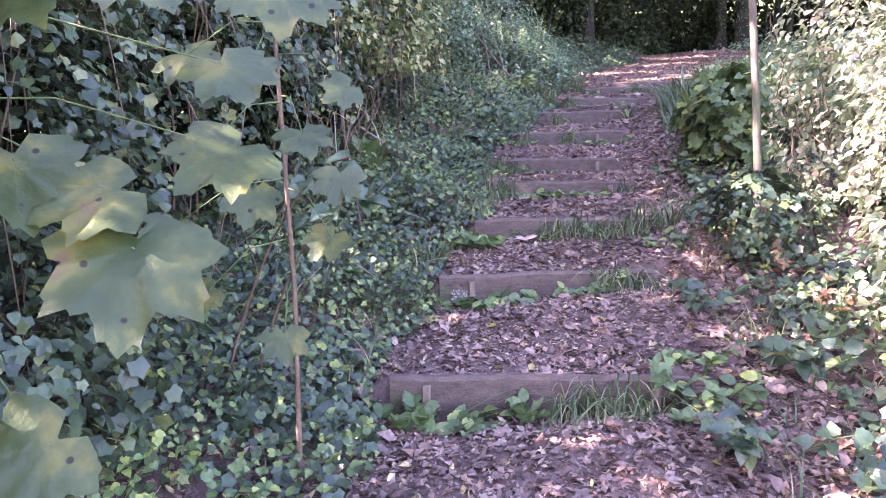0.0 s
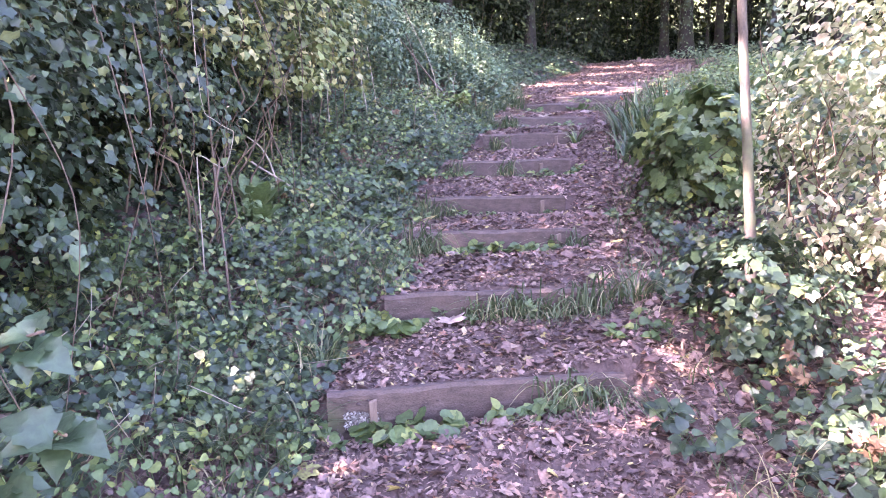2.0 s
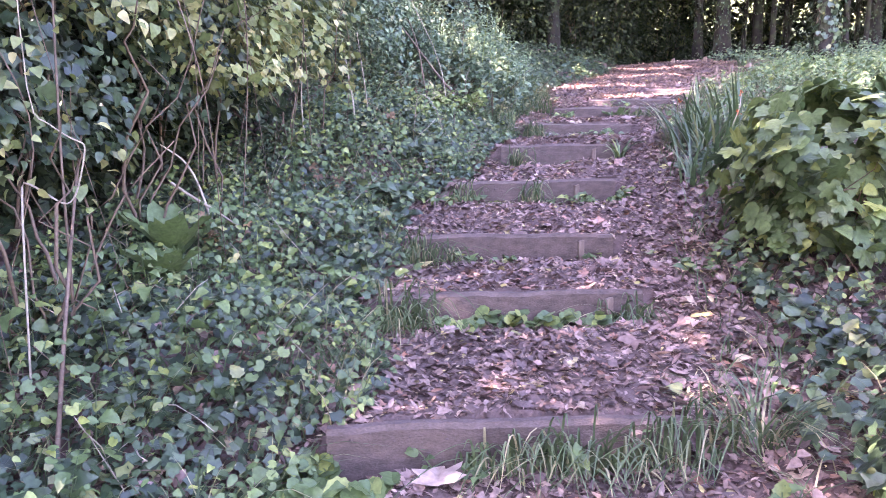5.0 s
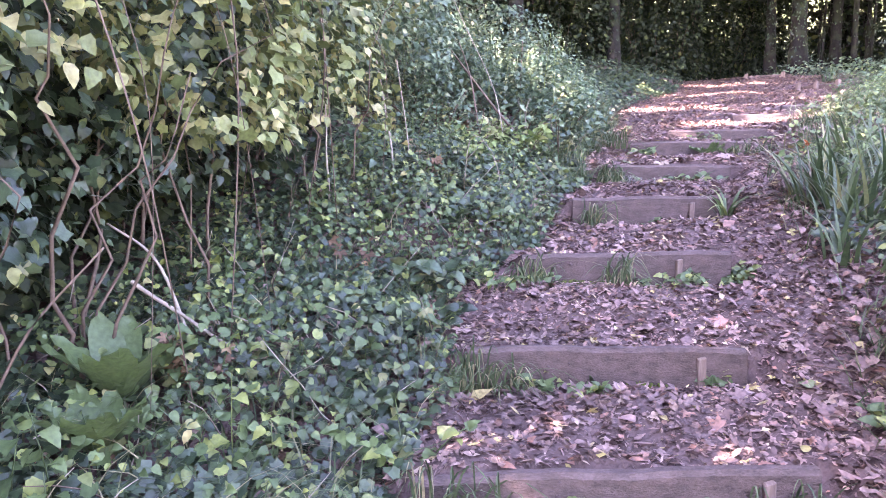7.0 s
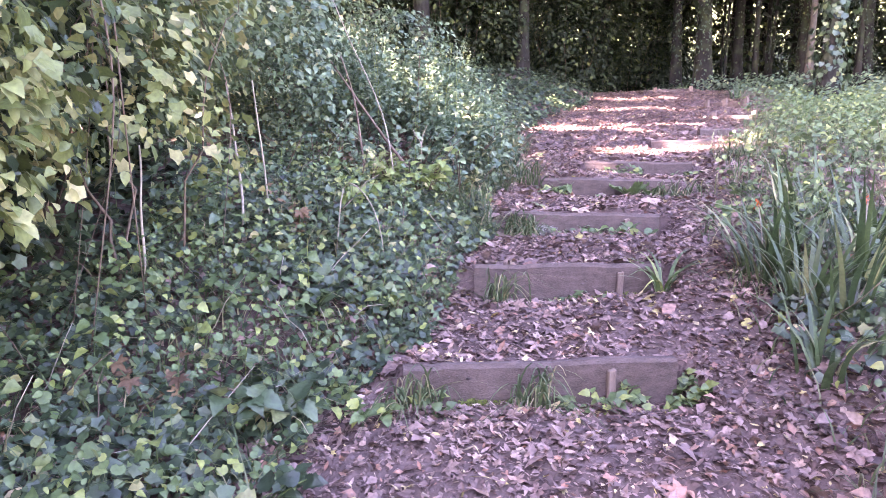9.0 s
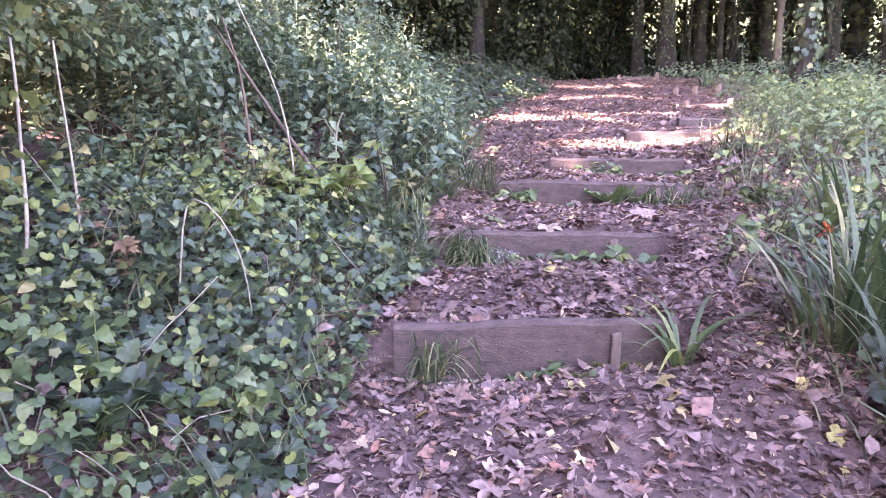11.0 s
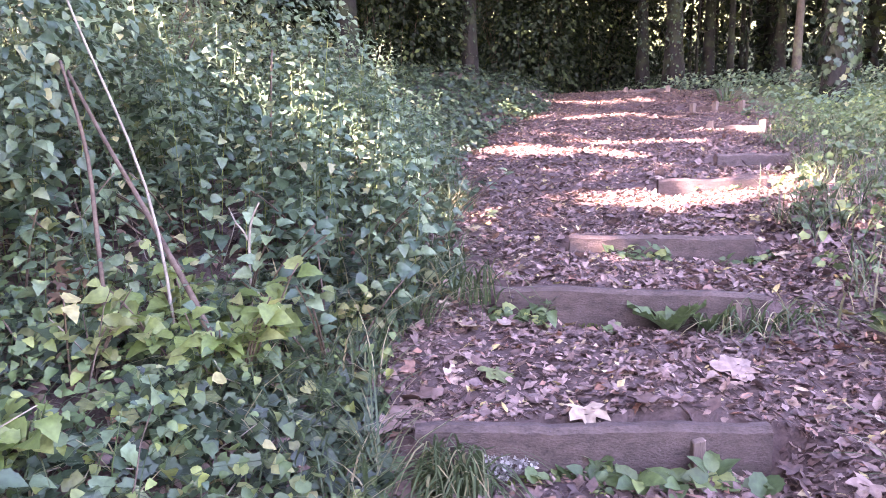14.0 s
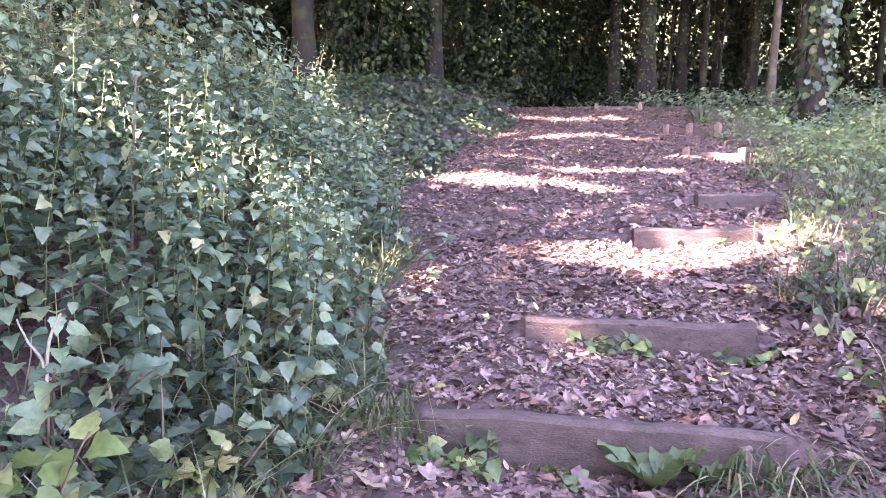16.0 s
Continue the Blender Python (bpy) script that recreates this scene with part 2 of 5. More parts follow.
def part(name, bm, material, parent=None, label="", smooth=False):
    me = bpy.data.meshes.new(name)
    bm.to_mesh(me)
    bm.free()
    return part_mesh(name, me, material, parent, label, smooth)


class Soup:
    """Gathers triangles for one mesh."""

    def __init__(self):
        self.v, self.t, self.n = [], [], 0

    def add(self, verts, tris):
        self.v.append(np.asarray(verts, np.float32).reshape(-1, 3))
        self.t.append(np.asarray(tris, np.int64).reshape(-1, 3) + self.n)
        self.n += len(self.v[-1])
        return self

    def mesh(self, name):
        return mesh_of(name, np.concatenate(self.v), np.concatenate(self.t))

    def tube(self, points, radii, sides=6):
        p = np.asarray(points, float)
        r = np.broadcast_to(np.asarray(radii, float), len(p))
        d = np.gradient(p, axis=0)
        d /= np.linalg.norm(d, axis=1)[:, None] + 1e-9
        ref = np.where(np.abs(d[:, 2:3]) > 0.8, [[1.0, 0, 0]], [[0, 0, 1.0]])
        a = np.cross(d, ref)
        a /= np.linalg.norm(a, axis=1)[:, None] + 1e-9
        b = np.cross(d, a)
        ang = np.linspace(0, 2 * np.pi, sides, endpoint=False)
        ring = p[:, None] + r[:, None, None] * (a[:, None] * np.cos(ang)[None, :, None] + b[:, None] * np.sin(ang)[None, :, None])
        tris, k = [], len(p)
        for i in range(k - 1):
            for j in range(sides):
                q, w = i * sides + j, i * sides + (j + 1) % sides
                tris += [(q, w, q + sides), (w, w + sides, q + sides)]
        tris += [((k - 1) * sides, (k - 1) * sides + j, (k - 1) * sides + j + 1) for j in range(1, sides - 1)]
        return self.add(ring.reshape(-1, 3), tris)

    def leaves(self, shape, pos, normal, tip, size):
        """Copies of a leaf shape: each with its place, facing, direction of its tip and length."""
        tv, tt = shape
        pos, z, y = (np.asarray(a, float).reshape(-1, 3) for a in (pos, normal, tip))
        if not len(pos):
            return self
        z = z / (np.linalg.norm(z, axis=1)[:, None] + 1e-9)
        y = y - (y * z).sum(1)[:, None] * z
        y /= np.linalg.norm(y, axis=1)[:, None] + 1e-9
        x = np.cross(y, z)
        s = np.broadcast_to(np.asarray(size, float), len(pos))[:, None, None]
        v = pos[:, None] + s * (tv[None, :, 0:1] * x[:, None] + tv[None, :, 1:2] * y[:, None] + tv[None, :, 2:3] * z[:, None])
        t = tt[None] + (np.arange(len(pos)) * len(tv))[:, None, None]
        return self.add(v.reshape(-1, 3), t.reshape(-1, 3))

    def blades(self, base, lean, height, width, droop, seg=4):
        """Grass-like blades that arch over: base points, horizontal lean directions, lengths."""
        base, lean = np.asarray(base, float), np.asarray(lean, float)
        n = len(base)
        h, w, dr = (np.broadcast_to(np.asarray(a, float), n) for a in (height, width, droop))
        side = np.stack([-lean[:, 1], lean[:, 0], np.zeros(n)], 1)
        rows = []
        for i in range(seg + 1):
            f = i / seg
            c = base + lean * (h * (0.15 * f + dr * f * f))[:, None]
            c[:, 2] += h * (f - 0.55 * dr * f ** 2.6)
            ww = w * (1 - f ** 1.8) * 0.5 + 0.0004
            rows += [c - side * ww[:, None], c + side * ww[:, None]]
        v = np.stack(rows, 1)
        t = np.array([q for i in range(seg) for q in ((2 * i, 2 * i + 1, 2 * i + 3), (2 * i, 2 * i + 3, 2 * i + 2))])
        tt = t[None] + (np.arange(n) * 2 * (seg + 1))[:, None, None]
        return self.add(v.reshape(-1, 3), tt.reshape(-1, 3))


def leaf_shape(half, fold=0.12, curl=0.15):
    """A leaf from its half outline (x, y from base to tip), folded along the midrib and curled at the tip."""
    ys = [p[1] for p in half]
    v, n = [], len(half)
    for x, y in half:
        z = -curl * (y - 0.3) ** 2
        v += [(0, y, z), (-x, y, z + fold * x), (x, y, z + fold * x)]
    t = []
    for i in range(n - 1):
        a, b = 3 * i, 3 * i + 3
        t += [(a, b, b + 1), (a, b + 1, a + 1), (a, b + 2, b), (a, a + 2, b + 2)]
    # a row of no width is one point
    same = {3 * i + s: 3 * i for i in range(n) if half[i][0] == 0 for s in (1, 2)}
    t = [tuple(same.get(q, q) for q in f) for f in t]
    t = [f for f in t if len(set(f)) == 3]
    used = sorted({q for f in t for q in f})
    at = {q: k for k, q in enumerate(used)}
    return np.array(v, float)[used], np.array([[at[q] for q in f] for f in t])


def lobed_shape(outline, fold=0.08, cup=0.1):
    """A lobed leaf: a fan from the stalk over an outline of angle (degrees from the tip) and radius, mirrored."""
    v, o = [(0, 0, 0)], [(a, r) for a, r in outline] + [(-a, r) for a, r in reversed(outline[1:])]
    for a, r in o:
        x, y = r * math.sin(radians(a)), r * math.cos(radians(a))
        v.append((x, y, fold * abs(x) - cup * r * r + 0.03 * math.sin(a * 0.2)))
    t = [(0, i + 1, i) for i in range(1, len(o))] + [(0, 1, len(o))]
    return np.array(v, float), np.array(t)


L_OVATE = leaf_shape([(0.0, 0.0), (0.24, 0.12), (0.33, 0.34), (0.24, 0.68), (0.0, 1.0)], 0.3, 0.35)
L_HEART = leaf_shape([(0.0, 0.02), (0.38, 0.1), (0.38, 0.42), (0.2, 0.74), (0.0, 1.0)], 0.32, 0.4)
L_CURLED = leaf_shape([(0.0, 0.0), (0.3, 0.25), (0.28, 0.6), (0.0, 1.0)], 0.5, 0.5)
L_FLAT = leaf_shape([(0.0, 0.0), (0.24, 0.3), (0.22, 0.65), (0.0, 1.0)], 0.15, -0.3)
L_SLIM = leaf_shape([(0.0, 0.0), (0.1, 0.3), (0.08, 0.7), (0.0, 1.0)], 0.4, 0.3)
L_IVY = lobed_shape([(0, 1.0), (24, 0.72), (56, 0.84), (86, 0.6), (125, 0.66), (165, 0.25)], 0.22, 0.2)
L_SYC = lobed_shape([(0, 1.0), (7, 0.88), (11, 0.9), (17, 0.76), (25, 0.68), (32, 0.78), (36, 0.76), (45, 0.96), (52, 0.84), (57, 0.85), (66, 0.68), (73, 0.62), (80, 0.72), (95, 0.82), (105, 0.68), (112, 0.68), (128, 0.52), (150, 0.42), (172, 0.12)], 0.12, 0.2)
L_SYCDRY = lobed_shape([(0, 1.0), (14, 0.7), (24, 0.5), (45, 0.9), (60, 0.66), (72, 0.45), (95, 0.68), (120, 0.4), (168, 0.15)], 0.5, 0.4)
L_NETTLE = leaf_shape([(0.0, 0.02), (0.38, 0.12), (0.33, 0.22), (0.41, 0.36), (0.28, 0.5), (0.29, 0.6), (0.0, 1.0)], 0.32, 0.45)
L_ROUND = lobed_shape([(0, 0.62), (16, 0.55), (30, 0.63), (48, 0.56), (64, 0.62), (84, 0.55), (102, 0.58), (122, 0.48), (145, 0.5), (168, 0.2)], 0.1, 0.15)
L_KITE = (np.array([(0, 0, 0), (-0.34, 0.45, 0.1), (0.34, 0.45, 0.1), (0, 1, -0.05)]), np.array([(0, 3, 1), (0, 2, 3)]))
L_DRY = leaf_shape([(0.0, 0.0), (0.19, 0.28), (0.17, 0.66), (0.0, 1.0)], 0.55, -0.45)
L_DRYBENT = leaf_shape([(0.0, 0.0), (0.24, 0.35), (0.15, 0.72), (0.0, 1.0)], -0.35, 0.75)
L_STALK = leaf_shape([(0.0, 0.0), (0.045, 0.5), (0.0, 1.0)], 0.5, 0.3)
L_BITS = leaf_shape([(0.0, 0.0), (0.34, 0.42), (0.0, 1.0)], 0.2, 0.2)
L_CRISP = leaf_shape([(0.0, 0.0), (0.32, 0.5), (0.0, 1.0)], 0.45, -0.5)


def unit(a):
    return a / (np.linalg.norm(a, axis=-1, keepdims=True) + 1e-9)


def rnd_dirs(n):
    return unit(rng.normal(size=(n, 3)))


# ---- the lie of the land ----
# Each timber step: left end, right end (x, y) of its top edge and the height of its top.
STEPS = [
    ((0.594, 2.06), (1.870, 2.40), 0.215), ((0.394, 3.285), (1.656, 3.80), 0.406), ((0.364, 4.148), (1.481, 4.563), 0.632),
    ((0.125, 5.208), (1.309, 5.704), 0.81), ((0.02, 6.089), (1.127, 6.439), 0.971), ((0.004, 7.109), (1.081, 7.47), 1.221),
    ((0.09, 8.204), (1.078, 8.401), 1.453), ((0.104, 9.241), (1.12, 9.406), 1.636), ((0.242, 10.35), (1.34, 10.327), 1.815),
    ((0.56, 11.148), (1.50, 11.175), 1.937), ((1.22, 12.791), (1.99, 12.873), 2.133), ((1.85, 13.95), (2.55, 14.314), 2.273),
    ((2.45, 17.55), (3.15, 17.1), 2.55), ((2.62, 20.0), (3.35, 19.2), 2.88), ((1.73, 22.3), (2.6, 22.1), 3.32),
]
RISE = 0.19
SHOW = {9: 0.13, 10: 0.16, 11: 0.12, 12: 0.2, 13: 0.16, 14: 0.12}  # less of the upper boards shows
MY = np.array([-30, -4, 0.5] + [(a[1] + b[1]) / 2 for a, b, z in STEPS] + [30, 60])
MZ = np.array([-1.2, -0.45, 0.0] + [z - 0.06 for a, b, z in STEPS] + [3.6, 4.2])
CX = np.array([2.6, 1.9, 1.5] + [(a[0] + b[0]) / 2 for a, b, z in STEPS[:9]] + [0.7, 0.75, 0.9, 1.35, 1.6, 1.6, 0.2, -4.0])
HW = np.array([1.0, 1.0, 1.0] + [0.86] * 9 + [0.98, 1.35, 1.6, 1.75, 1.6, 1.3, 1.0, 1.0])


def wave(x, y):
    return 0.018 * np.sin(2.1 * x + 1.3 * y) + 0.014 * np.sin(5.3 * x - 3.7 * y + 1) + 0.007 * np.sin(13 * x + 9 * y) + 0.005 * np.sin(23 * y - 17 * x)


def path_side(x, y):
    """Metres outside the trodden way: negative on it; and the signed way across."""
    c, h = np.interp(y, MY, CX), np.interp(y, MY, HW)
    edge = 0.1 * np.sin(1.7 * y) + 0.07 * np.sin(4.1 * y + 2)
    across = x - c - 0.1
    return np.abs(across) - h + edge, across


def ground_z(x, y):
    x, y = np.asarray(x, float), np.asarray(y, float)
    ramp = np.interp(y, MY, MZ)
    out, across = path_side(x, y)
    z = ramp.copy()
    # treads behind each board, a fall in front of it
    for k, (a, b, top) in enumerate(STEPS):
        dx, dy = b[0] - a[0], b[1] - a[1]
        ln = math.hypot(dx, dy)
        u = ((x - a[0]) * dx + (y - a[1]) * dy) / ln
        w = (-(x - a[0]) * dy + (y - a[1]) * dx) / ln
        inside = np.clip(np.minimum(u + 0.14, ln + 0.14 - u) / 0.16, 0, 1)
        inside = inside * inside * (3 - 2 * inside)
        lift = np.where(w > 0.03, (top - 0.015 - ramp) * np.clip(1 - (w - 0.03) / 0.75, 0, 1) ** 0.8, (top - SHOW.get(k, RISE) - ramp) * np.clip(1 + (w - 0.03) / 0.55, 0, 1))
        lift = np.where((w > 0.03) & (lift < 0), 0, lift)
        lift = np.where((w <= 0.03) & (lift > 0), 0, lift)
        z = z + inside * lift
    o = np.clip(out, 0, None)
    bank = np.where(across < 0, 0.10 * np.minimum(o, 0.5) + 0.22 * np.clip(o - 0.15, 0, 2.2), 0.10 * np.minimum(o, 0.4) + 0.015 * np.clip(o - 0.4, 0, 4))
    # rise added behind the wood to block the bright low sky
    hill = 15.0 * np.clip((y - 40) / 30, 0, 1) ** 1.3
    return z + bank + hill + wave(x, y)


def spaced(parts):
    return np.unique(np.concatenate([np.arange(a, b, s) for a, b, s in parts]).round(3))


gx = spaced([(-400, -40, 40), (-40, -8, 4), (-8, -2, 0.5), (-2, -0.6, 0.12), (-0.6, 3.4, 0.05), (3.4, 8, 0.4), (8, 40, 4), (40, 401, 40)])
gy = spaced([(-400, -40, 40), (-40, -4, 4), (-4, 1, 0.2), (1, 15, 0.045), (15, 23, 0.09), (23, 40, 1), (40, 100, 3), (100, 501, 40)])
GX, GY = np.meshgrid(gx, gy)
GV = np.stack([GX, GY, ground_z(GX, GY)], -1).reshape(-1, 3)
i, j = np.meshgrid(np.arange(len(gx) - 1), np.arange(len(gy) - 1))
q = (j * len(gx) + i).ravel()
GT = np.concatenate([np.stack([q, q + 1, q + len(gx) + 1], 1), np.stack([q, q + len(gx) + 1, q + len(gx)], 1)])
tagged(part_mesh("ground", mesh_of("ground", GV, GT), M_SOIL, smooth=True), "trodden brown soil path and bank under fallen leaves", "ground", kind="structure")


def at_ground(x, y, up=0.0):
    return Vector((x, y, float(ground_z(x, y)) + up))


# ---- timber steps ----


def board_mesh(length, height, thick, seed):
    """A plank on edge, its top worn and uneven, edges eased; the origin in the middle of its base."""
    bm = bmesh.new()
    n, r = 26, random.Random(seed)
    prof = [(-thick / 2, 0), (-thick / 2, height * 0.5), (-thick / 2, height - 0.016), (-thick / 2 + 0.014, height), (thick / 2 - 0.012, height), (thick / 2, height - 0.012), (thick / 2, 0)]
    ph = r.uniform(0, 9)
    rings = []
    for a in range(n + 1):
        x = (a / n - 0.5) * length
        wob = 0.006 * math.sin(3.1 * x + ph) + 0.004 * math.sin(11 * x + 2 * ph) + r.uniform(-0.003, 0.003)
        bow = 0.008 * math.sin(2.3 * x + ph * 1.7)
        rings.append([bm.verts.new((x, y + bow + r.uniform(-0.0015, 0.0015), z + (wob if z > height * 0.6 else 0))) for y, z in prof])
    k = len(prof)
    for a in range(n):
        for b in range(k):
            bm.faces.new((rings[a][b], rings[a + 1][b], rings[a + 1][(b + 1) % k], rings[a][(b + 1) % k]))
    bm.faces.new(rings[0])
    bm.faces.new(list(reversed(rings[-1])))
    bmesh.ops.recalc_face_normals(bm, faces=bm.faces)
    return bm


def stake_mesh(h, w, d, seed):
    bm = bmesh.new()
    bmesh.ops.create_cube(bm, size=1)
    bmesh.ops.scale(bm, vec=(w, d, h), verts=bm.verts)
    bmesh.ops.bevel(bm, geom=bm.edges[:], offset=0.004, segments=1, affect="EDGES")
    r = random.Random(seed)
    for v in bm.verts:
        v.co.x += r.uniform(-0.002, 0.002)
        v.co.z += h / 2
        if v.co.z > h * 0.8:
            v.co.z += 0.25 * v.co.x
    return bm


STAKES = {0: (0.12, 0.88), 1: (0.15,), 2: (0.84,), 3: (0.87,), 4: (0.84,), 5: (0.75,), 6: (0.77,), 7: (0.79,), 8: (0.9,), 12: (0.08, 0.9), 13: (0.1, 0.5, 0.95), 14: (0.05, 0.95)}
LOOKS = {0: "weathered timber step riser dappled with sun, nailed stakes in front", 8: "weathered timber step riser with weeds growing along its base", 10: "sunlit pale timber step riser among leaf litter", 12: "sunlit timber step riser held by short posts", 13: "old timber step riser held by three short posts"}


def timber_step(k):
    a, b, top = STEPS[k]
    ln = math.hypot(b[0] - a[0], b[1] - a[1])
    h = 0.27
    ob = tagged(new("timber_step"), LOOKS.get(k, "weathered grey-brown timber step riser holding back leafy soil"), "step", "timber steps of the path")
    ob.matrix_world = pose((a[0] + b[0]) / 2, (a[1] + b[1]) / 2, top - h, 0, 0, math.degrees(math.atan2(b[1] - a[1], b[0] - a[0])))
    part("board", board_mesh(ln, h, 0.055, k), M_TIMBER, ob)
    for f in STAKES.get(k, ()):
        tall = h + (0.06 if k in (12, 13, 14) else -0.035)
        wide = 0.08 if k > 11 else 0.034
        st = part("stake", stake_mesh(tall, wide, wide * 0.8, k), M_STAKE, ob)
        st.matrix_basis = pose((f - 0.5) * ln, -0.0275 - wide * 0.4 - 0.002, 0, 0, random.Random(k).uniform(-2.5, 2.5), 0)
    return ob


def crust(ob, ln, h, k):
    """Crumbs of soil stuck to a board's face and top edge."""
    n = int(190 * ln)
    lump = np.array([(0, 0, 0.5), (0.6, 0, 0), (0.1, 0.55, 0.05), (-0.55, 0.1, 0), (0, -0.6, 0.05), (0, 0, -0.4)])
    fan = np.array([(0, 1, 2), (0, 2, 3), (0, 3, 4), (0, 4, 1), (5, 2, 1), (5, 3, 2), (5, 4, 3), (5, 1, 4)])
    soup = Soup()
    x, z = rng.uniform(-0.48, 0.48, n) * ln, h - 0.19 * rng.random(n) ** 0.8
    keep = np.sin(x * 7 + k) + np.sin(z * 40 + x * 5) + rng.normal(0, 0.6, n) > -0.3
    for a, c in zip(x[keep], z[keep]):
        sz = 0.0045 * math.exp(rng.normal(0, 0.5))
        soup.add(lump * [sz * rng.uniform(0.7, 2.0), sz * 0.7, sz] + [a, -0.029 + 0.008 * math.sin(2.3 * a), c - 0.006], fan)
    tagged(part_mesh("soil_crust", soup.mesh("soil_crust"), M_CRUST, ob), "crumbs of soil stuck to the board", kind="stuff")


def flaky_patch(name, ob, ln, x, z, rx, rz, n, material, size, label):
    """Small flakes clinging to a board's face in an uneven patch."""
    a, r = rng.uniform(0, 6.28, n), np.sqrt(rng.random(n))
    r = r * (0.75 + 0.25 * np.sin(3 * a + ln))
    pos = np.stack([(x - 0.5) * ln + rx * r * np.cos(a), np.full(n, -0.034) - 0.012 * rng.random(n), z + rz * r * np.sin(a)], 1)
    nor = unit(np.stack([rng.normal(0, 0.5, n), -np.ones(n), rng.normal(0.3, 0.5, n)], 1))
    soup = Soup().leaves(L_BITS, pos, nor, rnd_dirs(n), size * rng.uniform(0.5, 1.4, n))
    part_mesh(name, soup.mesh(name), material, ob, label)


LICHEN = {1: (0.1, 0.15), 7: (0.25, 0.16)}
for k in range(len(STEPS)):
    step = timber_step(k)
    a, b, top = STEPS[k]
    ln = math.hypot(b[0] - a[0], b[1] - a[1])
    if k < 10:
        crust(step, ln, 0.27, k)
        for _ in range(3):
            flaky_patch("moss", step, ln, rng.uniform(0.15, 0.9), 0.1, rng.uniform(0.06, 0.14), 0.035, 160, M_MOSS, 0.012, "green moss at the foot of the board")
    if k in LICHEN:
        flaky_patch("lichen", step, ln, LICHEN[k][0], LICHEN[k][1], 0.1, 0.045, 420, M_LICHEN, 0.013, "grey-white lichen on the board")

# ---- leaf litter ----


def scatter(n, x0, x1, y0, y1):
    return rng.uniform(x0, x1, n), rng.uniform(y0, y1, n)


def on_ground(x, y, up):
    return np.stack([x, y, ground_z(x, y) + up], 1)


def board_gap(x, y):
    """True where a point lies within a board or just in front of its face."""
    hit = np.zeros(len(x), bool)
    for a, b, top in STEPS:
        dx, dy = b[0] - a[0], b[1] - a[1]
        ln = math.hypot(dx, dy)
        u = ((x - a[0]) * dx + (y - a[1]) * dy) / ln
        w = (-(x - a[0]) * dy + (y - a[1]) * dx) / ln
        hit |= (u > -0.03) & (u < ln + 0.03) & (w > -0.06) & (w < 0.035)
    return hit


def litter(name, n, box, size, shapes, label, up=0.012, keep=0.25):
    x, y = scatter(n, *box)
    out, _ = path_side(x, y)
    worn = np.clip(0.5 + 0.5 * np.sin(x * 2.9 + 1.3 * np.sin(y * 2.2)) * np.sin(y * 3.3 + x), 0, 1) * np.clip(-out / 0.5, 0, 1)
    ok = (out < keep * rng.random(n)) & ~board_gap(x, y) & (rng.random(n) > 0.3 * worn)
    x, y = x[ok], y[ok]
    m = len(x)
    nor = unit(np.stack([rng.normal(0, 0.42, m), rng.normal(0, 0.42, m), np.ones(m)], 1))
    pos, tip = on_ground(x, y, rng.uniform(0.002, up, m)), rnd_dirs(m)
    s = rng.uniform(*size, m) * np.exp(rng.normal(-0.12, 0.32, m))
    soup, which = Soup(), rng.integers(0, len(shapes), m)
    for k, sh in enumerate(shapes):
        w = which == k
        soup.leaves(sh, pos[w], nor[w], tip[w], s[w])
    return tagged(part_mesh(name, soup.mesh(name), M_LITTER), label, "leaves", kind="stuff")


litter("leaf_litter", 150000, (-0.9, 3.0, -0.5, 12.6), (0.018, 0.042), (L_DRY, L_DRYBENT, L_DRY, L_BITS, L_SYCDRY), "brown and purplish fallen leaves covering the path", 0.018, 0.62)
litter("far_leaf_litter", 80000, (-1.6, 4.0, 12.5, 24.0), (0.024, 0.05), (L_CRISP, L_BITS, L_FLAT, L_BITS), "brown fallen leaves covering the wide upper path", 0.02, 0.4)
litter("leaf_crumbs", 70000, (-0.8, 3.0, 0.0, 12.6), (0.018, 0.06), (L_BITS, L_STALK, L_STALK), "crumbled leaf pieces trodden into the path", 0.008, 0.1)


def side_points(n, y0, y1, d0, d1, side, dens_pow=1.0):
    """Points beside the path: d metres out from its edge, on the left (-1) or the right (1)."""
    y = rng.uniform(y0, y1, n)
    d = d0 + (d1 - d0) * rng.random(n) ** dens_pow
    edge = 0.1 * np.sin(1.7 * y) + 0.07 * np.sin(4.1 * y + 2)
    x = np.interp(y, MY, CX) + 0.1 + side * (np.interp(y, MY, HW) - edge + d)
    return x, y, d


def bank_litter(n, side):
    x, y, d = side_points(n, -0.5, 12.0, -0.1, 1.4, side)
    soup = Soup().leaves(L_CURLED, on_ground(x, y, rng.uniform(0.005, 0.05, n)), unit(np.stack([rng.normal(0, 0.6, n), rng.normal(-0.2, 0.6, n), np.ones(n)], 1)), rnd_dirs(n), rng.uniform(0.03, 0.08, n))
    return tagged(part_mesh("bank_litter", soup.mesh("bank_litter"), M_LITTER), "brown dead leaves caught among the ivy", "leaves", kind="stuff")


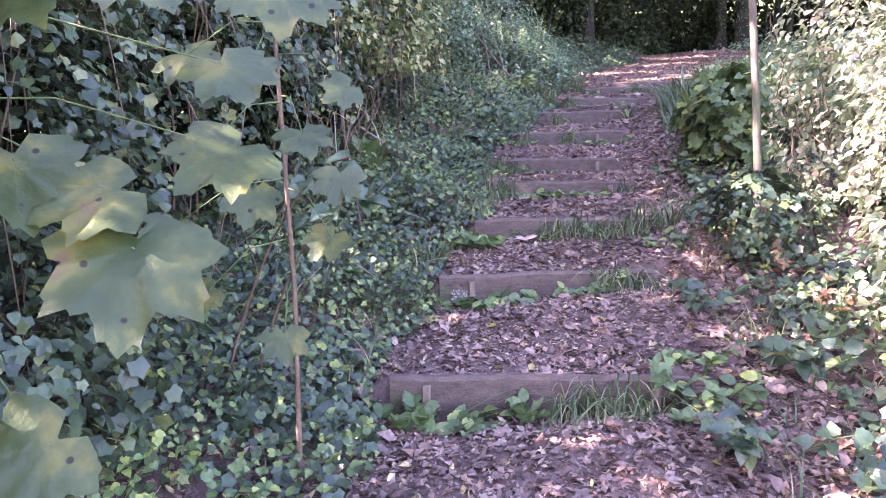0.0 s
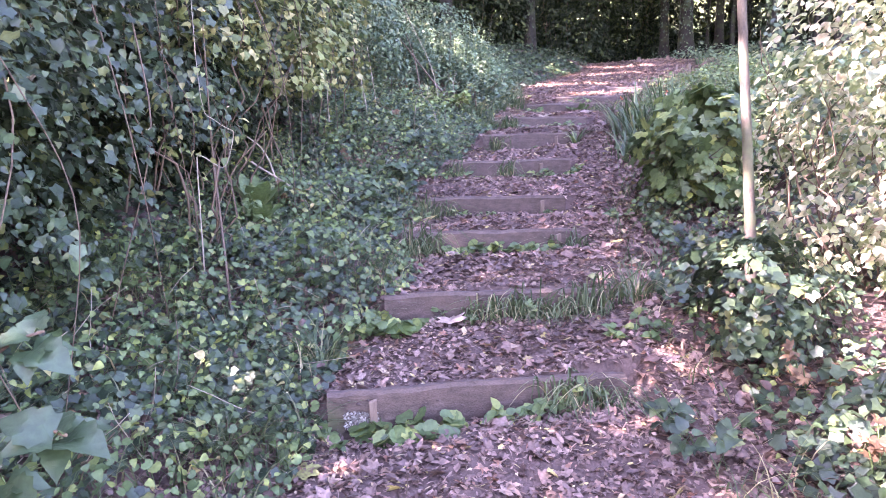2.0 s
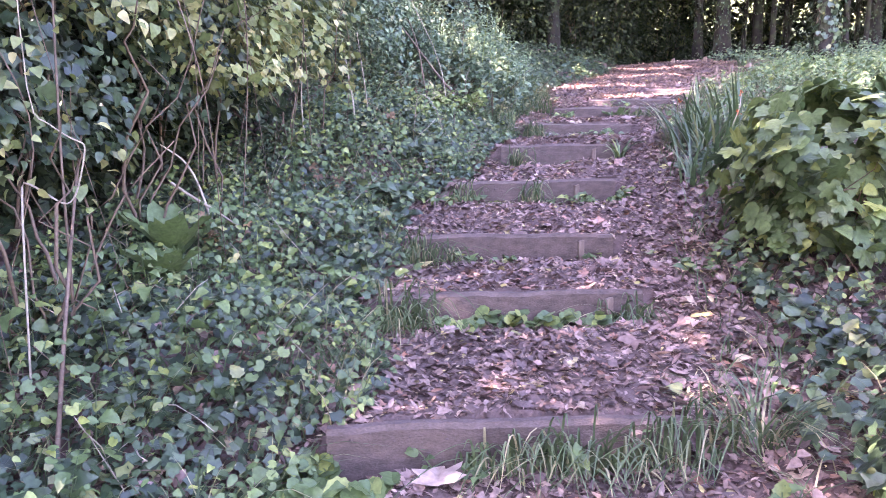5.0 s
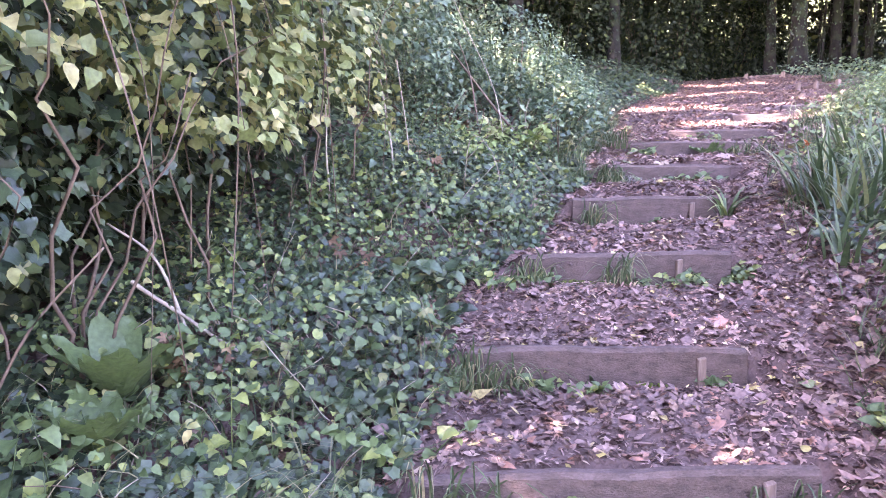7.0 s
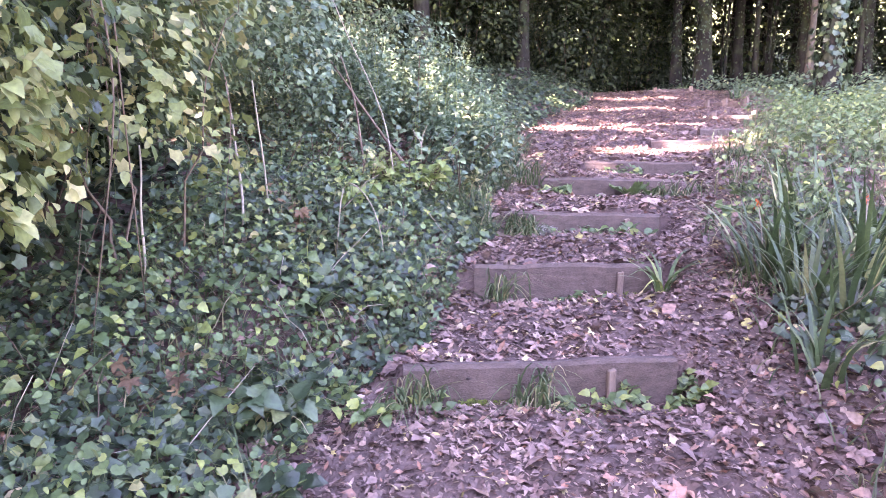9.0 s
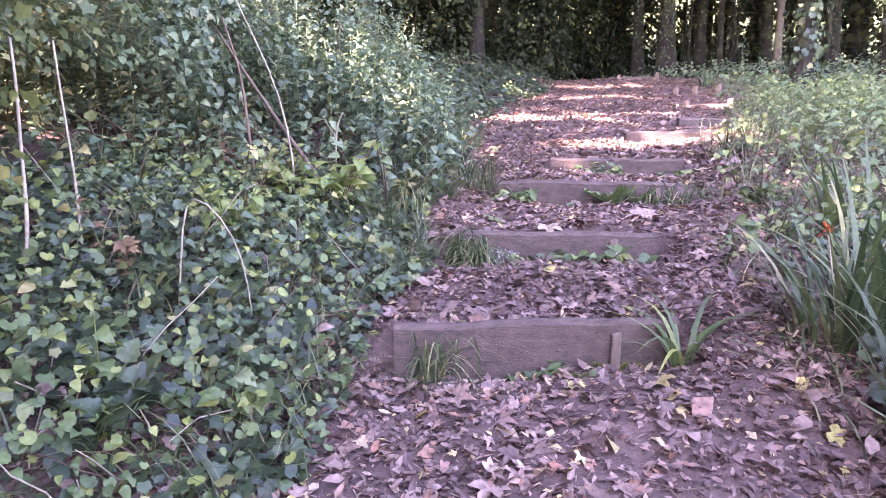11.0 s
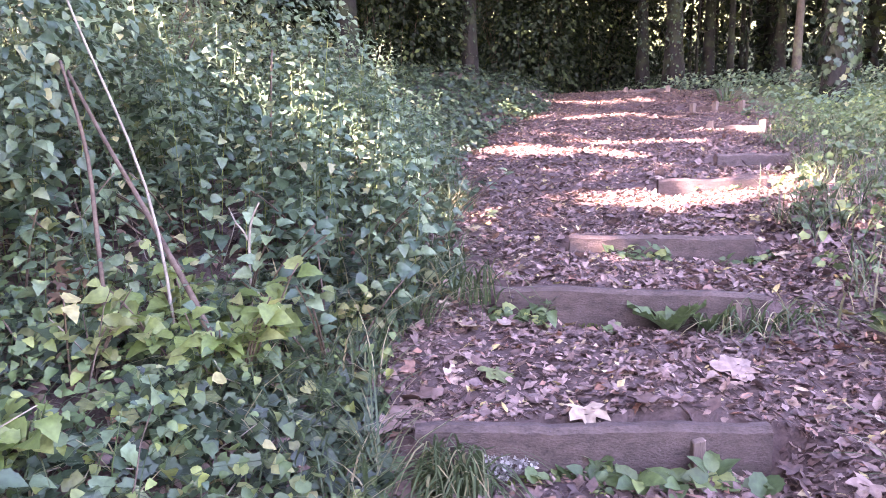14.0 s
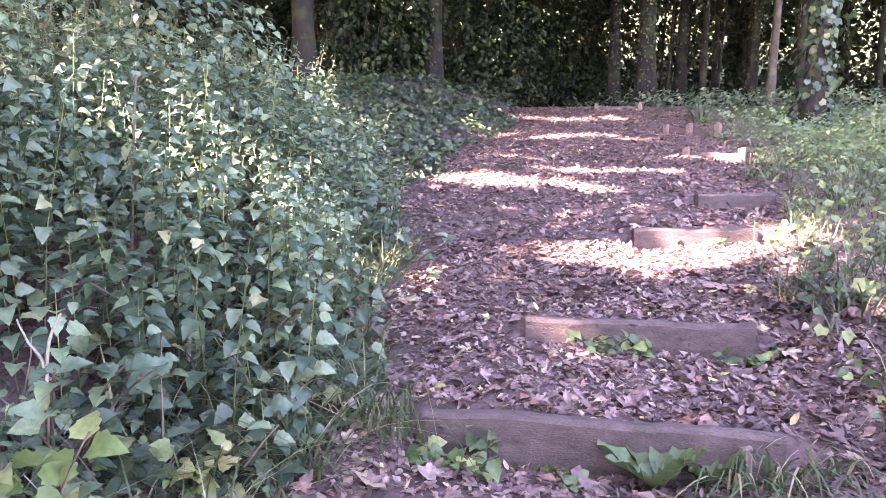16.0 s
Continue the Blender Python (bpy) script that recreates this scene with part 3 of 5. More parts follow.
def twig_litter(n):
    soup = Soup()
    x, y = scatter(n, -0.3, 2.2, 1.0, 16)
    for a, b in zip(x, y):
        if path_side(a, b)[0] > 0.1 or board_gap(np.array([a]), np.array([b]))[0]:
            continue
        ang, ln = rng.uniform(0, 6.3), rng.uniform(0.08, 0.28)
        t = np.linspace(0, 1, 4)
        px, py = a + t * ln * math.cos(ang) + rng.normal(0, 0.008, 4), b + t * ln * math.sin(ang) + rng.normal(0, 0.008, 4)
        soup.tube(np.stack([px, py, ground_z(px, py) + 0.012], 1), np.linspace(0.0026, 0.0012, 4), 4)
    return tagged(part_mesh("twig_litter", soup.mesh("twig_litter"), M_TWIG), "thin broken twigs lying among fallen leaves", "twigs", kind="stuff")


twig_litter(420)
bank_litter(5000, -1)
bank_litter(4000, 1)

# single large fallen leaves
big_leaf = []
for sh in (L_SYCDRY, L_SYC, L_HEART):
    big_leaf.append(mesh_of("fallen_leaf", *sh))
    big_leaf[-1].materials.append(None)


def object_leaf_material(name, stops):
    m, nd, lk, bs = nodes_of(name)
    oi, tc = nd.new("ShaderNodeObjectInfo"), nd.new("ShaderNodeTexCoord")
    r, nz, mx = ramp_of(nd, stops), nd.new("ShaderNodeTexNoise"), nd.new("ShaderNodeMix")
    lk.new(oi.outputs["Random"], r.inputs[0])
    nz.inputs["Scale"].default_value, nz.inputs["Detail"].default_value = 3.5, 5
    lk.new(tc.outputs["Object"], nz.inputs["Vector"])
    mx.data_type, mx.blend_type = "RGBA", "MULTIPLY"
    mx.inputs["Factor"].default_value = 0.7
    c = ramp_of(nd, [(0.35, (0.45, 0.4, 0.36)), (0.65, (1.1, 1.1, 1.1))])
    lk.new(nz.outputs[0], c.inputs[0])
    lk.new(r.outputs[0], mx.inputs["A"])
    lk.new(c.outputs[0], mx.inputs["B"])
    lk.new(mx.outputs["Result"], bs.inputs["Base Color"])
    bs.inputs["Roughness"].default_value = 0.55
    return m


M_BIGLEAF = object_leaf_material("large fallen leaf", [(0.0, (0.15, 0.09, 0.07)), (0.4, (0.27, 0.17, 0.135)), (0.75, (0.40, 0.30, 0.24)), (0.9, (0.40, 0.34, 0.11)), (1.0, (0.14, 0.18, 0.07))])
for me in big_leaf:
    me.materials[0] = M_BIGLEAF


def fallen_leaf(x, y, size, k):
    ob = new("fallen_leaf", big_leaf[k])
    n = Vector((random.uniform(-0.3, 0.3), random.uniform(-0.5, 0.1), 1)).normalized()
    q = n.to_track_quat("Z", "Y") @ Euler((0, 0, random.uniform(0, 6.28))).to_quaternion()
    ob.matrix_world = Matrix.LocRotScale(at_ground(x, y, 0.012 + 0.1 * size), q, (size, size * random.uniform(0.8, 1.1), size))
    return tagged(ob, "large dry brown fallen leaf lying on the path", "leaf", "large fallen leaves")


count = 0
while count < 150:
    x, y = random.uniform(-0.4, 2.6), random.uniform(0.8, 13.0)
    o = float(path_side(np.array([x]), np.array([y]))[0][0])
    if o < 0.2 and not board_gap(np.array([x]), np.array([y]))[0] and (o > -0.35 or random.random() < 0.35):
        fallen_leaf(x, y, random.uniform(0.035, 0.085), random.choice((0, 0, 1, 2)))
        count += 1

# broad yellowing and pale leaves lying singly
for x, y, size, k in ((0.1, 9.5, 0.12, 0), (0.0, 9.36, 0.13, 1), (0.59, 9.38, 0.1, 0), (0.15, 10.0, 0.1, 0), (1.08, 9.7, 0.1, 1), (0.75, 4.12, 0.13, 0), (-0.11, 3.43, 0.14, 1), (2.05, 4.02, 0.09, 0), (0.3, 9.7, 0.1, 1), (-0.1, 9.1, 0.09, 0)):
    fallen_leaf(x, y, size, k)

# ---- ivy and low ground cover ----


def clumpy(x, y, scale, seed, least=0.4):
    v = np.sin(x * scale + seed) * np.sin(y * scale * 1.1 + 2 * seed) + 0.6 * np.sin(x * scale * 2.3 - y * scale * 1.9 + seed)
    return 0.5 + 0.35 * v > least * rng.random(len(x)) * 1.6


def cover(name, n, y0, y1, d0, d1, side, shapes, size, up, material, label, seed, tilt=0.55, least=0.5, pw=1.0):
    x, y, d = side_points(n, y0, y1, d0, d1, side, pw)
    ok = clumpy(x, y, 3.1, seed, least)
    x, y, d = x[ok], y[ok], d[ok]
    m = len(x)
    rise = up * (0.25 + 0.75 * np.clip((d - d0 + 0.1) / 0.5, 0, 1)) * (0.6 + 0.4 * np.sin(x * 4 + y * 3 + seed) ** 2)
    pos = on_ground(x, y, 0.015 + rise * rng.random(m) ** 0.7)
    nor = unit(np.stack([rng.normal(-0.25 * side, tilt, m), rng.normal(-0.35, tilt, m), np.ones(m)], 1))
    tip = unit(rnd_dirs(m) + [(-0.6 * side), -0.4, -0.3])
    soup, which = Soup(), rng.integers(0, len(shapes), m)
    s = rng.uniform(*size, m)
    for k, sh in enumerate(shapes):
        w = which == k
        soup.leaves(sh, pos[w], nor[w], tip[w], s[w])
    return tagged(part_mesh(name, soup.mesh(name), material), label, "ground cover", kind="stuff")


IVYL = "dark glossy ivy covering the bank beside the path"
cover("ivy_cover", 14000, -0.5, 9.5, 1.2, 3.6, -1, (L_IVY,), (0.035, 0.06), 0.12, M_IVY, "dark ivy on the ground under the hedge", 21)
cover("ivy_cover", 32000, -0.5, 9.5, -0.12, 1.5, -1, (L_IVY,), (0.02, 0.04), 0.13, M_IVY, IVYL, 1)
cover("ivy_cover", 9000, 9.0, 15.0, -0.1, 0.7, -1, (L_IVY, L_HEART), (0.03, 0.055), 0.1, M_IVY, IVYL, 2)
cover("ivy_cover", 12000, -0.5, 9.5, 0.12, 1.7, 1, (L_IVY,), (0.024, 0.05), 0.16, M_IVY, "dark ivy leaves trailing beside the path", 3)
cover("herb_cover", 20000, 0.0, 9.9, -0.15, 1.5, -1, (L_OVATE, L_NETTLE, L_HEART, L_ROUND), (0.02, 0.046), 0.26, M_HERB, "small bright green herbs among the ivy", 4, 0.6, 0.75)
cover("herb_cover", 1000, 2.5, 9.8, 0.0, 1.4, -1, (L_OVATE, L_HEART), (0.03, 0.065), 0.3, M_LIME, "scattered yellow-green leaves among the ivy", 14, 0.7, 0.9)
cover("herb_cover", 7000, 0.0, 9.5, 0.1, 1.4, 1, (L_OVATE, L_HEART), (0.022, 0.05), 0.2, M_HERB, "small bright green herbs among the ivy", 5, 0.6, 0.9)
cover("herb_cover", 9000, 9.0, 20.0, -0.1, 3.2, 1, (L_OVATE, L_NETTLE, L_IVY), (0.028, 0.055), 0.3, M_HERB, "low leafy green plants beside the upper path", 6, 0.6, 0.6)
cover("wood_floor_plants", 18000, 14.6, 21.0, 0.0, 4.0, -1, (L_OVATE, L_IVY), (0.035, 0.07), 0.25, M_IVY, "low dark green plants along the upper path", 9, 0.6, 0.45)
cover("wood_floor_plants", 9000, 20.0, 30.0, 0.0, 7.0, -1, (L_OVATE, L_KITE), (0.06, 0.11), 0.3, M_IVY, "low dark green plants on the wood floor", 7, 0.6, 0.6)
cover("wood_floor_plants", 9000, 18.0, 30.0, 0.0, 8.0, 1, (L_OVATE, L_KITE), (0.06, 0.11), 0.4, M_NETTLE, "low green plants under the trees", 8, 0.6, 0.6)


def verge_grass(n, y0, y1, d0, d1, side, hmin, hmax, seed, pw=1.5):
    x, y, d = side_points(n, y0, y1, d0, d1, side, pw)
    ok = clumpy(x, y, 3.7, seed, 0.95)
    x, y = x[ok], y[ok]
    m = len(x)
    ang = rng.uniform(0, 6.28, m)
    soup = Soup().blades(on_ground(x, y, -0.01), np.stack([np.cos(ang), np.sin(ang), 0 * ang], 1), rng.uniform(hmin, hmax, m), rng.uniform(0.004, 0.008, m), rng.uniform(0.4, 1.1, m))
    return tagged(part_mesh("verge_grass", soup.mesh("verge_grass"), M_GRASS), "arching grass blades along the path edge", "grass", kind="stuff")


verge_grass(19000, 2.0, 9.8, -0.1, 1.4, -1, 0.1, 0.32, 1, 1.0)
verge_grass(5000, 9.0, 14.5, -0.12, 0.5, -1, 0.15, 0.45, 2)
verge_grass(4000, 1.0, 9.0, -0.1, 0.9, 1, 0.1, 0.25, 3)
verge_grass(20000, 8.6, 17.0, -0.1, 2.6, 1, 0.12, 0.42, 4, 1.0)

# ---- plants ----


def arc(p, d, length, bend, n=6):
    """Points of a stem from p in direction d that bends over by gravity."""
    d = np.asarray(d, float)
    d = d / np.linalg.norm(d)
    t = np.linspace(0, 1, n)[:, None]
    return np.asarray(p, float) + d * length * t + np.array([0, 0, -1.0]) * bend * length * t * t


def grass_tuft(x, y, blades, height, width=0.008, droop=(0.3, 0.8), spread=0.09, material=None, name="grass_tuft", label="arching tuft of green grass in front of a step", cat="grass"):
    ang, r = rng.uniform(0, 6.28, blades), spread * np.sqrt(rng.random(blades))
    bx, by = r * np.cos(ang), r * np.sin(ang) * 0.6
    z = ground_z(x + bx, y + by) - float(ground_z(x, y)) - 0.01
    ob = tagged(new(name), label, cat, cat + " beside the path")
    ob.location = at_ground(x, y)
    a2 = ang + rng.normal(0, 0.6, blades)
    soup = Soup().blades(np.stack([bx, by, z], 1), np.stack([np.cos(a2), np.sin(a2), 0 * a2], 1), height * rng.uniform(0.6, 1.15, blades), width * rng.uniform(0.7, 1.3, blades), rng.uniform(*droop, blades), 6)
    part_mesh("foliage", soup.mesh("foliage"), material or M_GRASS, ob)
    return ob


def leafy_plant(x, y, stems, height, leaf, shape=L_OVATE, material=None, spread=0.12, name="leafy_weed", label="low leafy green weed growing against a step", cat="plant", per=7, lean=0.7):
    ob = tagged(new(name), label, cat, cat + " beside the path")
    base = at_ground(x, y)
    ob.location = base
    lv = Soup()
    for _ in range(stems):
        a = rng.uniform(0, 6.28)
        p = np.array([spread * 0.4 * math.cos(a), spread * 0.3 * math.sin(a), -0.02])
        pts = arc(p, (lean * math.cos(a), lean * 0.8 * math.sin(a) - 0.1, 1), height * rng.uniform(0.6, 1.1), 0.25)
        part_mesh("stem", Soup().tube(pts, np.linspace(0.003, 0.0015, len(pts)) * (1 + height), 4).mesh("stem"), M_TWIG if height > 0.45 else M_HERB, ob)
        idx = rng.uniform(1.2, len(pts) - 1, per)
        pos = np.stack([np.interp(idx, np.arange(len(pts)), pts[:, k]) for k in range(3)], 1)
        dirs = unit(rnd_dirs(per) * [1, 1, 0.25])
        nor = unit(np.stack([rng.normal(0, 0.45, per), rng.normal(-0.35, 0.45, per), np.ones(per)], 1) - 0.25 * dirs)
        lv.leaves(shape, pos + dirs * leaf * 0.15, nor, dirs, leaf * rng.uniform(0.6, 1.15, per))
    part_mesh("foliage", lv.mesh("foliage"), material or M_HERB, ob)
    return ob


def on_step(k, f, fwd):
    """A place at the fraction f along a board, fwd metres in front of it."""
    a, b, top = STEPS[k]
    dx, dy = b[0] - a[0], b[1] - a[1]
    ln = math.hypot(dx, dy)
    return a[0] + f * dx + fwd * dy / ln, a[1] + f * dy - fwd * dx / ln


def draped_tuft(k, f, n, tall, reach, width=0.0065, half=0.09, label="dense tuft of grass drooping down in front of a step"):
    """Blades rooted along the foot of a board that rise against it, arch over and hang back to the ground."""
    x, y = on_step(k, f, 0.045)
    ob = tagged(new("grass_tuft"), label, "grass", "grass beside the path")
    ob.location = at_ground(x, y)
    a, b, top = STEPS[k]
    along = np.array([b[0] - a[0], b[1] - a[1], 0.0])
    along /= np.linalg.norm(along)
    fore = np.array([along[1], -along[0], 0.0])
    t = np.linspace(0, 1, 8)
    n, tall = int(n * 0.65), tall * 0.85
    u, hi, rc = rng.normal(0, half * 0.75, n), tall * rng.uniform(0.3, 1.25, n), reach * rng.uniform(0.15, 1.5, n)
    sway, fall = rng.normal(0, 0.9, n), rng.uniform(2.4, 3.9, n)
    soup = Soup()
    strip = [q for i in range(7) for q in ((2 * i, 2 * i + 1, 2 * i + 3), (2 * i, 2 * i + 3, 2 * i + 2))]
    for i in range(n):
        out = rc[i] * t ** 1.4
        c = (u[i] + sway[i] * out)[:, None] * along + (out + rng.uniform(-0.01, 0.09))[:, None] * fore
        c[:, 2] = hi[i] * (3.6 * t - fall[i] * t * t) - 0.01
        w = (width * rng.uniform(0.7, 1.3) * (1 - t ** 2.2) * 0.5 + 0.0005)[:, None] * (along + 0.35 * fore)
        soup.add(np.stack([c - w, c + w], 1).reshape(-1, 3), strip)
    part_mesh("foliage", soup.mesh("foliage"), M_GRASS, ob)
    return ob


for k, f, n, h, rc, hw in ((0, 0.58, 60, 0.17, 0.16, 0.09), (0, 0.68, 70, 0.19, 0.18, 0.1), (0, 0.79, 70, 0.18, 0.18, 0.1), (0, 0.93, 40, 0.12, 0.14, 0.08), (1, 0.79, 70, 0.2, 0.22, 0.08), (1, 0.9, 60, 0.17, 0.2, 0.07),
                           (2, 0.46, 70, 0.15, 0.14, 0.08), (2, 0.58, 90, 0.19, 0.17, 0.1), (2, 0.71, 80, 0.17, 0.16, 0.09), (2, 0.88, 60, 0.22, 0.16, 0.07), (2, 1.02, 80, 0.26, 0.2, 0.09), (3, 0.05, 90, 0.24, 0.2, 0.06), (3, 0.15, 60, 0.17, 0.16, 0.06), (3, 0.94, 80, 0.18, 0.18, 0.08),
                           (4, 0.0, 80, 0.2, 0.13, 0.08), (4, 0.14, 60, 0.15, 0.12, 0.07), (5, 0.04, 60, 0.18, 0.16, 0.07), (5, 0.46, 60, 0.17, 0.16, 0.07), (6, 0.12, 70, 0.17, 0.14, 0.06), (7, 0.07, 120, 0.19, 0.15, 0.05), (7, 0.14, 120, 0.18, 0.15, 0.05),
                           (8, -0.1, 60, 0.22, 0.2, 0.1), (8, 0.85, 36, 0.13, 0.16, 0.06), (8, 0.95, 40, 0.14, 0.18, 0.07), (8, 1.06, 40, 0.16, 0.2, 0.08)):
    draped_tuft(k, f, n, h, rc, half=hw)
for k, f, w, n, h in ((8, -0.25, 0.3, 36, 0.3), (3, -0.35, 0.3, 40, 0.25), (2, -0.28, 0.35, 60, 0.3), (1, -0.3, 0.25, 50, 0.25), (2, 1.15, 0.15, 50, 0.28)):
    grass_tuft(*on_step(k, f, w), int(n * 1.2), h * 1.1, droop=(0.5, 1.15))
grass_tuft(*on_step(6, 0.97, 0.14), 16, 0.34, 0.02, (0.7, 1.3), 0.05, M_HERB, label="broad arching strap-leaved tuft at a step's end")
ROUND = "cluster of round scalloped leaves creeping below a step"
for k, f, w, st, h, lf, sh in ((0, 0.08, 0.12, 9, 0.2, 0.08, L_ROUND), (0, 0.16, 0.16, 9, 0.15, 0.08, L_ROUND), (0, 0.3, 0.16, 8, 0.13, 0.08, L_HEART), (0, 0.4, 0.15, 7, 0.14, 0.08, L_OVATE), (0, 0.93, 0.16, 7, 0.16, 0.08, L_OVATE), (0, 1.03, 0.06, 10, 0.34, 0.08, L_OVATE), (0, 1.1, 0.16, 5, 0.2, 0.07, L_OVATE),
                               (1, 0.02, 0.1, 6, 0.18, 0.06, L_OVATE), (1, 0.17, 0.1, 8, 0.13, 0.09, L_ROUND), (1, 0.25, 0.12, 9, 0.15, 0.09, L_ROUND), (1, 0.37, 0.12, 6, 0.1, 0.085, L_ROUND), (1, 0.47, 0.12, 6, 0.14, 0.09, L_ROUND), (1, 0.62, 0.1, 7, 0.17, 0.07, L_OVATE), (1, 0.7, 0.1, 5, 0.14, 0.07, L_HEART), (1, 0.95, 0.04, 7, 0.28, 0.07, L_OVATE),
                               (2, 0.05, 0.1, 14, 0.2, 0.085, L_ROUND), (2, -0.03, 0.14, 9, 0.15, 0.08, L_HEART), (2, 0.33, 0.07, 4, 0.16, 0.05, L_OVATE), (2, 0.72, 0.03, 5, 0.26, 0.06, L_OVATE),
                               (3, 0.3, 0.06, 12, 0.19, 0.065, L_ROUND), (3, 0.4, 0.06, 14, 0.2, 0.065, L_ROUND), (3, 0.5, 0.06, 14, 0.19, 0.065, L_ROUND), (3, 0.6, 0.06, 12, 0.16, 0.06, L_ROUND), (3, 0.7, 0.06, 9, 0.14, 0.06, L_ROUND), (3, 0.82, 0.05, 7, 0.2, 0.075, L_ROUND),
                               (4, 0.33, 0.06, 8, 0.17, 0.06, L_NETTLE), (4, 0.4, 0.06, 8, 0.15, 0.055, L_NETTLE), (4, 0.93, 0.06, 7, 0.14, 0.06, L_NETTLE), (5, 0.1, 0.1, 6, 0.13, 0.055, L_NETTLE), (5, 0.6, 0.12, 5, 0.1, 0.055, L_NETTLE), (5, 0.78, 0.08, 9, 0.18, 0.06, L_NETTLE), (5, 0.92, 0.05, 10, 0.25, 0.06, L_NETTLE),
                               (6, 0.42, 0.06, 4, 0.1, 0.05, L_HEART), (6, 0.6, 0.07, 5, 0.12, 0.055, L_HEART), (7, 0.42, 0.06, 3, 0.09, 0.06, L_ROUND), (7, 0.53, 0.09, 3, 0.1, 0.065, L_OVATE), (7, 0.58, 0.12, 4, 0.1, 0.04, L_NETTLE), (7, 0.63, 0.05, 3, 0.15, 0.085, L_OVATE), (7, 0.71, 0.05, 4, 0.15, 0.095, L_OVATE), (7, 0.88, 0.08, 3, 0.11, 0.07, L_ROUND),
                               (8, 0.05, 0.06, 6, 0.14, 0.06, L_NETTLE), (8, 0.15, 0.08, 11, 0.22, 0.07, L_NETTLE), (8, 0.46, 0.1, 4, 0.08, 0.05, L_HEART), (9, 0.3, 0.05, 8, 0.16, 0.06, L_HEART), (9, 0.42, 0.06, 8, 0.16, 0.06, L_HEART), (9, 0.95, 0.05, 8, 0.16, 0.06, L_HEART), (10, 0.45, 0.06, 8, 0.14, 0.05, L_HEART), (10, 0.8, 0.06, 8, 0.14, 0.05, L_HEART)):
    leafy_plant(*on_step(k, f, w + 0.02), max(3, int(st * 0.7)), h, lf * 0.9, sh, label=ROUND if sh is L_ROUND else "low leafy green weed growing against a step")


def dock_plant(x, y, n, size, label):
    ob = tagged(new("dock_plant"), label, "plant", "rosette plants beside the path")
    ob.location = at_ground(x, y)
    for k in range(n):
        a = 6.28 * k / n + rng.uniform(-0.2, 0.2)
        up = rng.uniform(0.8, 2.0)
        pts = arc((0, 0, 0), (math.cos(a), math.sin(a), up), size * rng.uniform(0.8, 1.1), 0.3, 8)
        side = np.array([-math.sin(a), math.cos(a), 0])
        w = size * 0.14 * np.array([0.25, 0.5, 0.8, 1, 0.95, 0.8, 0.5, 0.02])
        wav = 0.012 * np.sin(np.arange(8) * 2.4 + k)
        v = np.stack([pts - side * w[:, None] + np.stack([0 * wav, 0 * wav, wav + 0.02], 1), pts, pts + side * w[:, None] + np.stack([0 * wav, 0 * wav, 0.02 - wav], 1)], 1).reshape(-1, 3)
        t = [q for i in range(7) for q in ((3 * i, 3 * i + 1, 3 * i + 4), (3 * i, 3 * i + 4, 3 * i + 3), (3 * i + 1, 3 * i + 2, 3 * i + 5), (3 * i + 1, 3 * i + 5, 3 * i + 4))]
        part_mesh("leaf", mesh_of("leaf", v, t), M_HERB, ob)
    return ob


dock_plant(*on_step(8, 0.66, 0.12), 9, 0.24, "rosette of long wavy green leaves at a step")
dock_plant(*on_step(8, 0.8, 0.07), 5, 0.2, "rosette of long wavy green leaves at a step")
dock_plant(*on_step(0, 0.46, 0.16), 6, 0.17, "rosette of broad green leaves below a step")
for x, y, s in ((-0.95, 5.15, 0.45), (-0.8, 4.9, 0.35), (2.3, 5.9, 0.4), (2.0, 7.0, 0.35)):
    dock_plant(x, y, 9, s, "fern clump with long strap-shaped green fronds")


def iris_clump(x, y, n, h, pod):
    ob = grass_tuft(x, y, n, h, 0.024, (0.1, 0.9), 0.13, M_IRIS, "iris_clump", "clump of sword-shaped iris leaves, some yellowing", "iris")
    if not pod:
        return ob
    pods, stalks = Soup(), Soup()
    for _ in range(1):
        a = rng.uniform(0, 6.28)
        top = np.array([0.12 * math.cos(a), 0.12 * math.sin(a) - 0.06, h * 0.72])
        pods.leaves(L_CURLED, top + rng.normal(0, 0.008, (9, 3)), rnd_dirs(9), rnd_dirs(9), 0.02)
        stalks.tube(np.stack([top * 0.0, top * [0.5, 0.5, 0.55], top]), 0.003, 4)
    part_mesh("flower_stalk", stalks.mesh("flower_stalk"), M_STRAW, ob)
    part_mesh("seed_cluster", pods.mesh("seed_cluster"), M_POD, ob, "orange-red open seed pods")
    return ob


for x, y, n, h in ((1.58, 8.3, 34, 0.52), (1.7, 7.95, 30, 0.5), (1.72, 8.4, 34, 0.6), (1.95, 8.1, 30, 0.6), (1.8, 7.75, 24, 0.5), (2.15, 8.7, 26, 0.6), (1.62, 7.35, 16, 0.45), (2.0, 9.4, 22, 0.5), (3.3, 20.5, 24, 0.5)):
    iris_clump(x, y, n, h, x in (1.58, 1.95, 1.8))


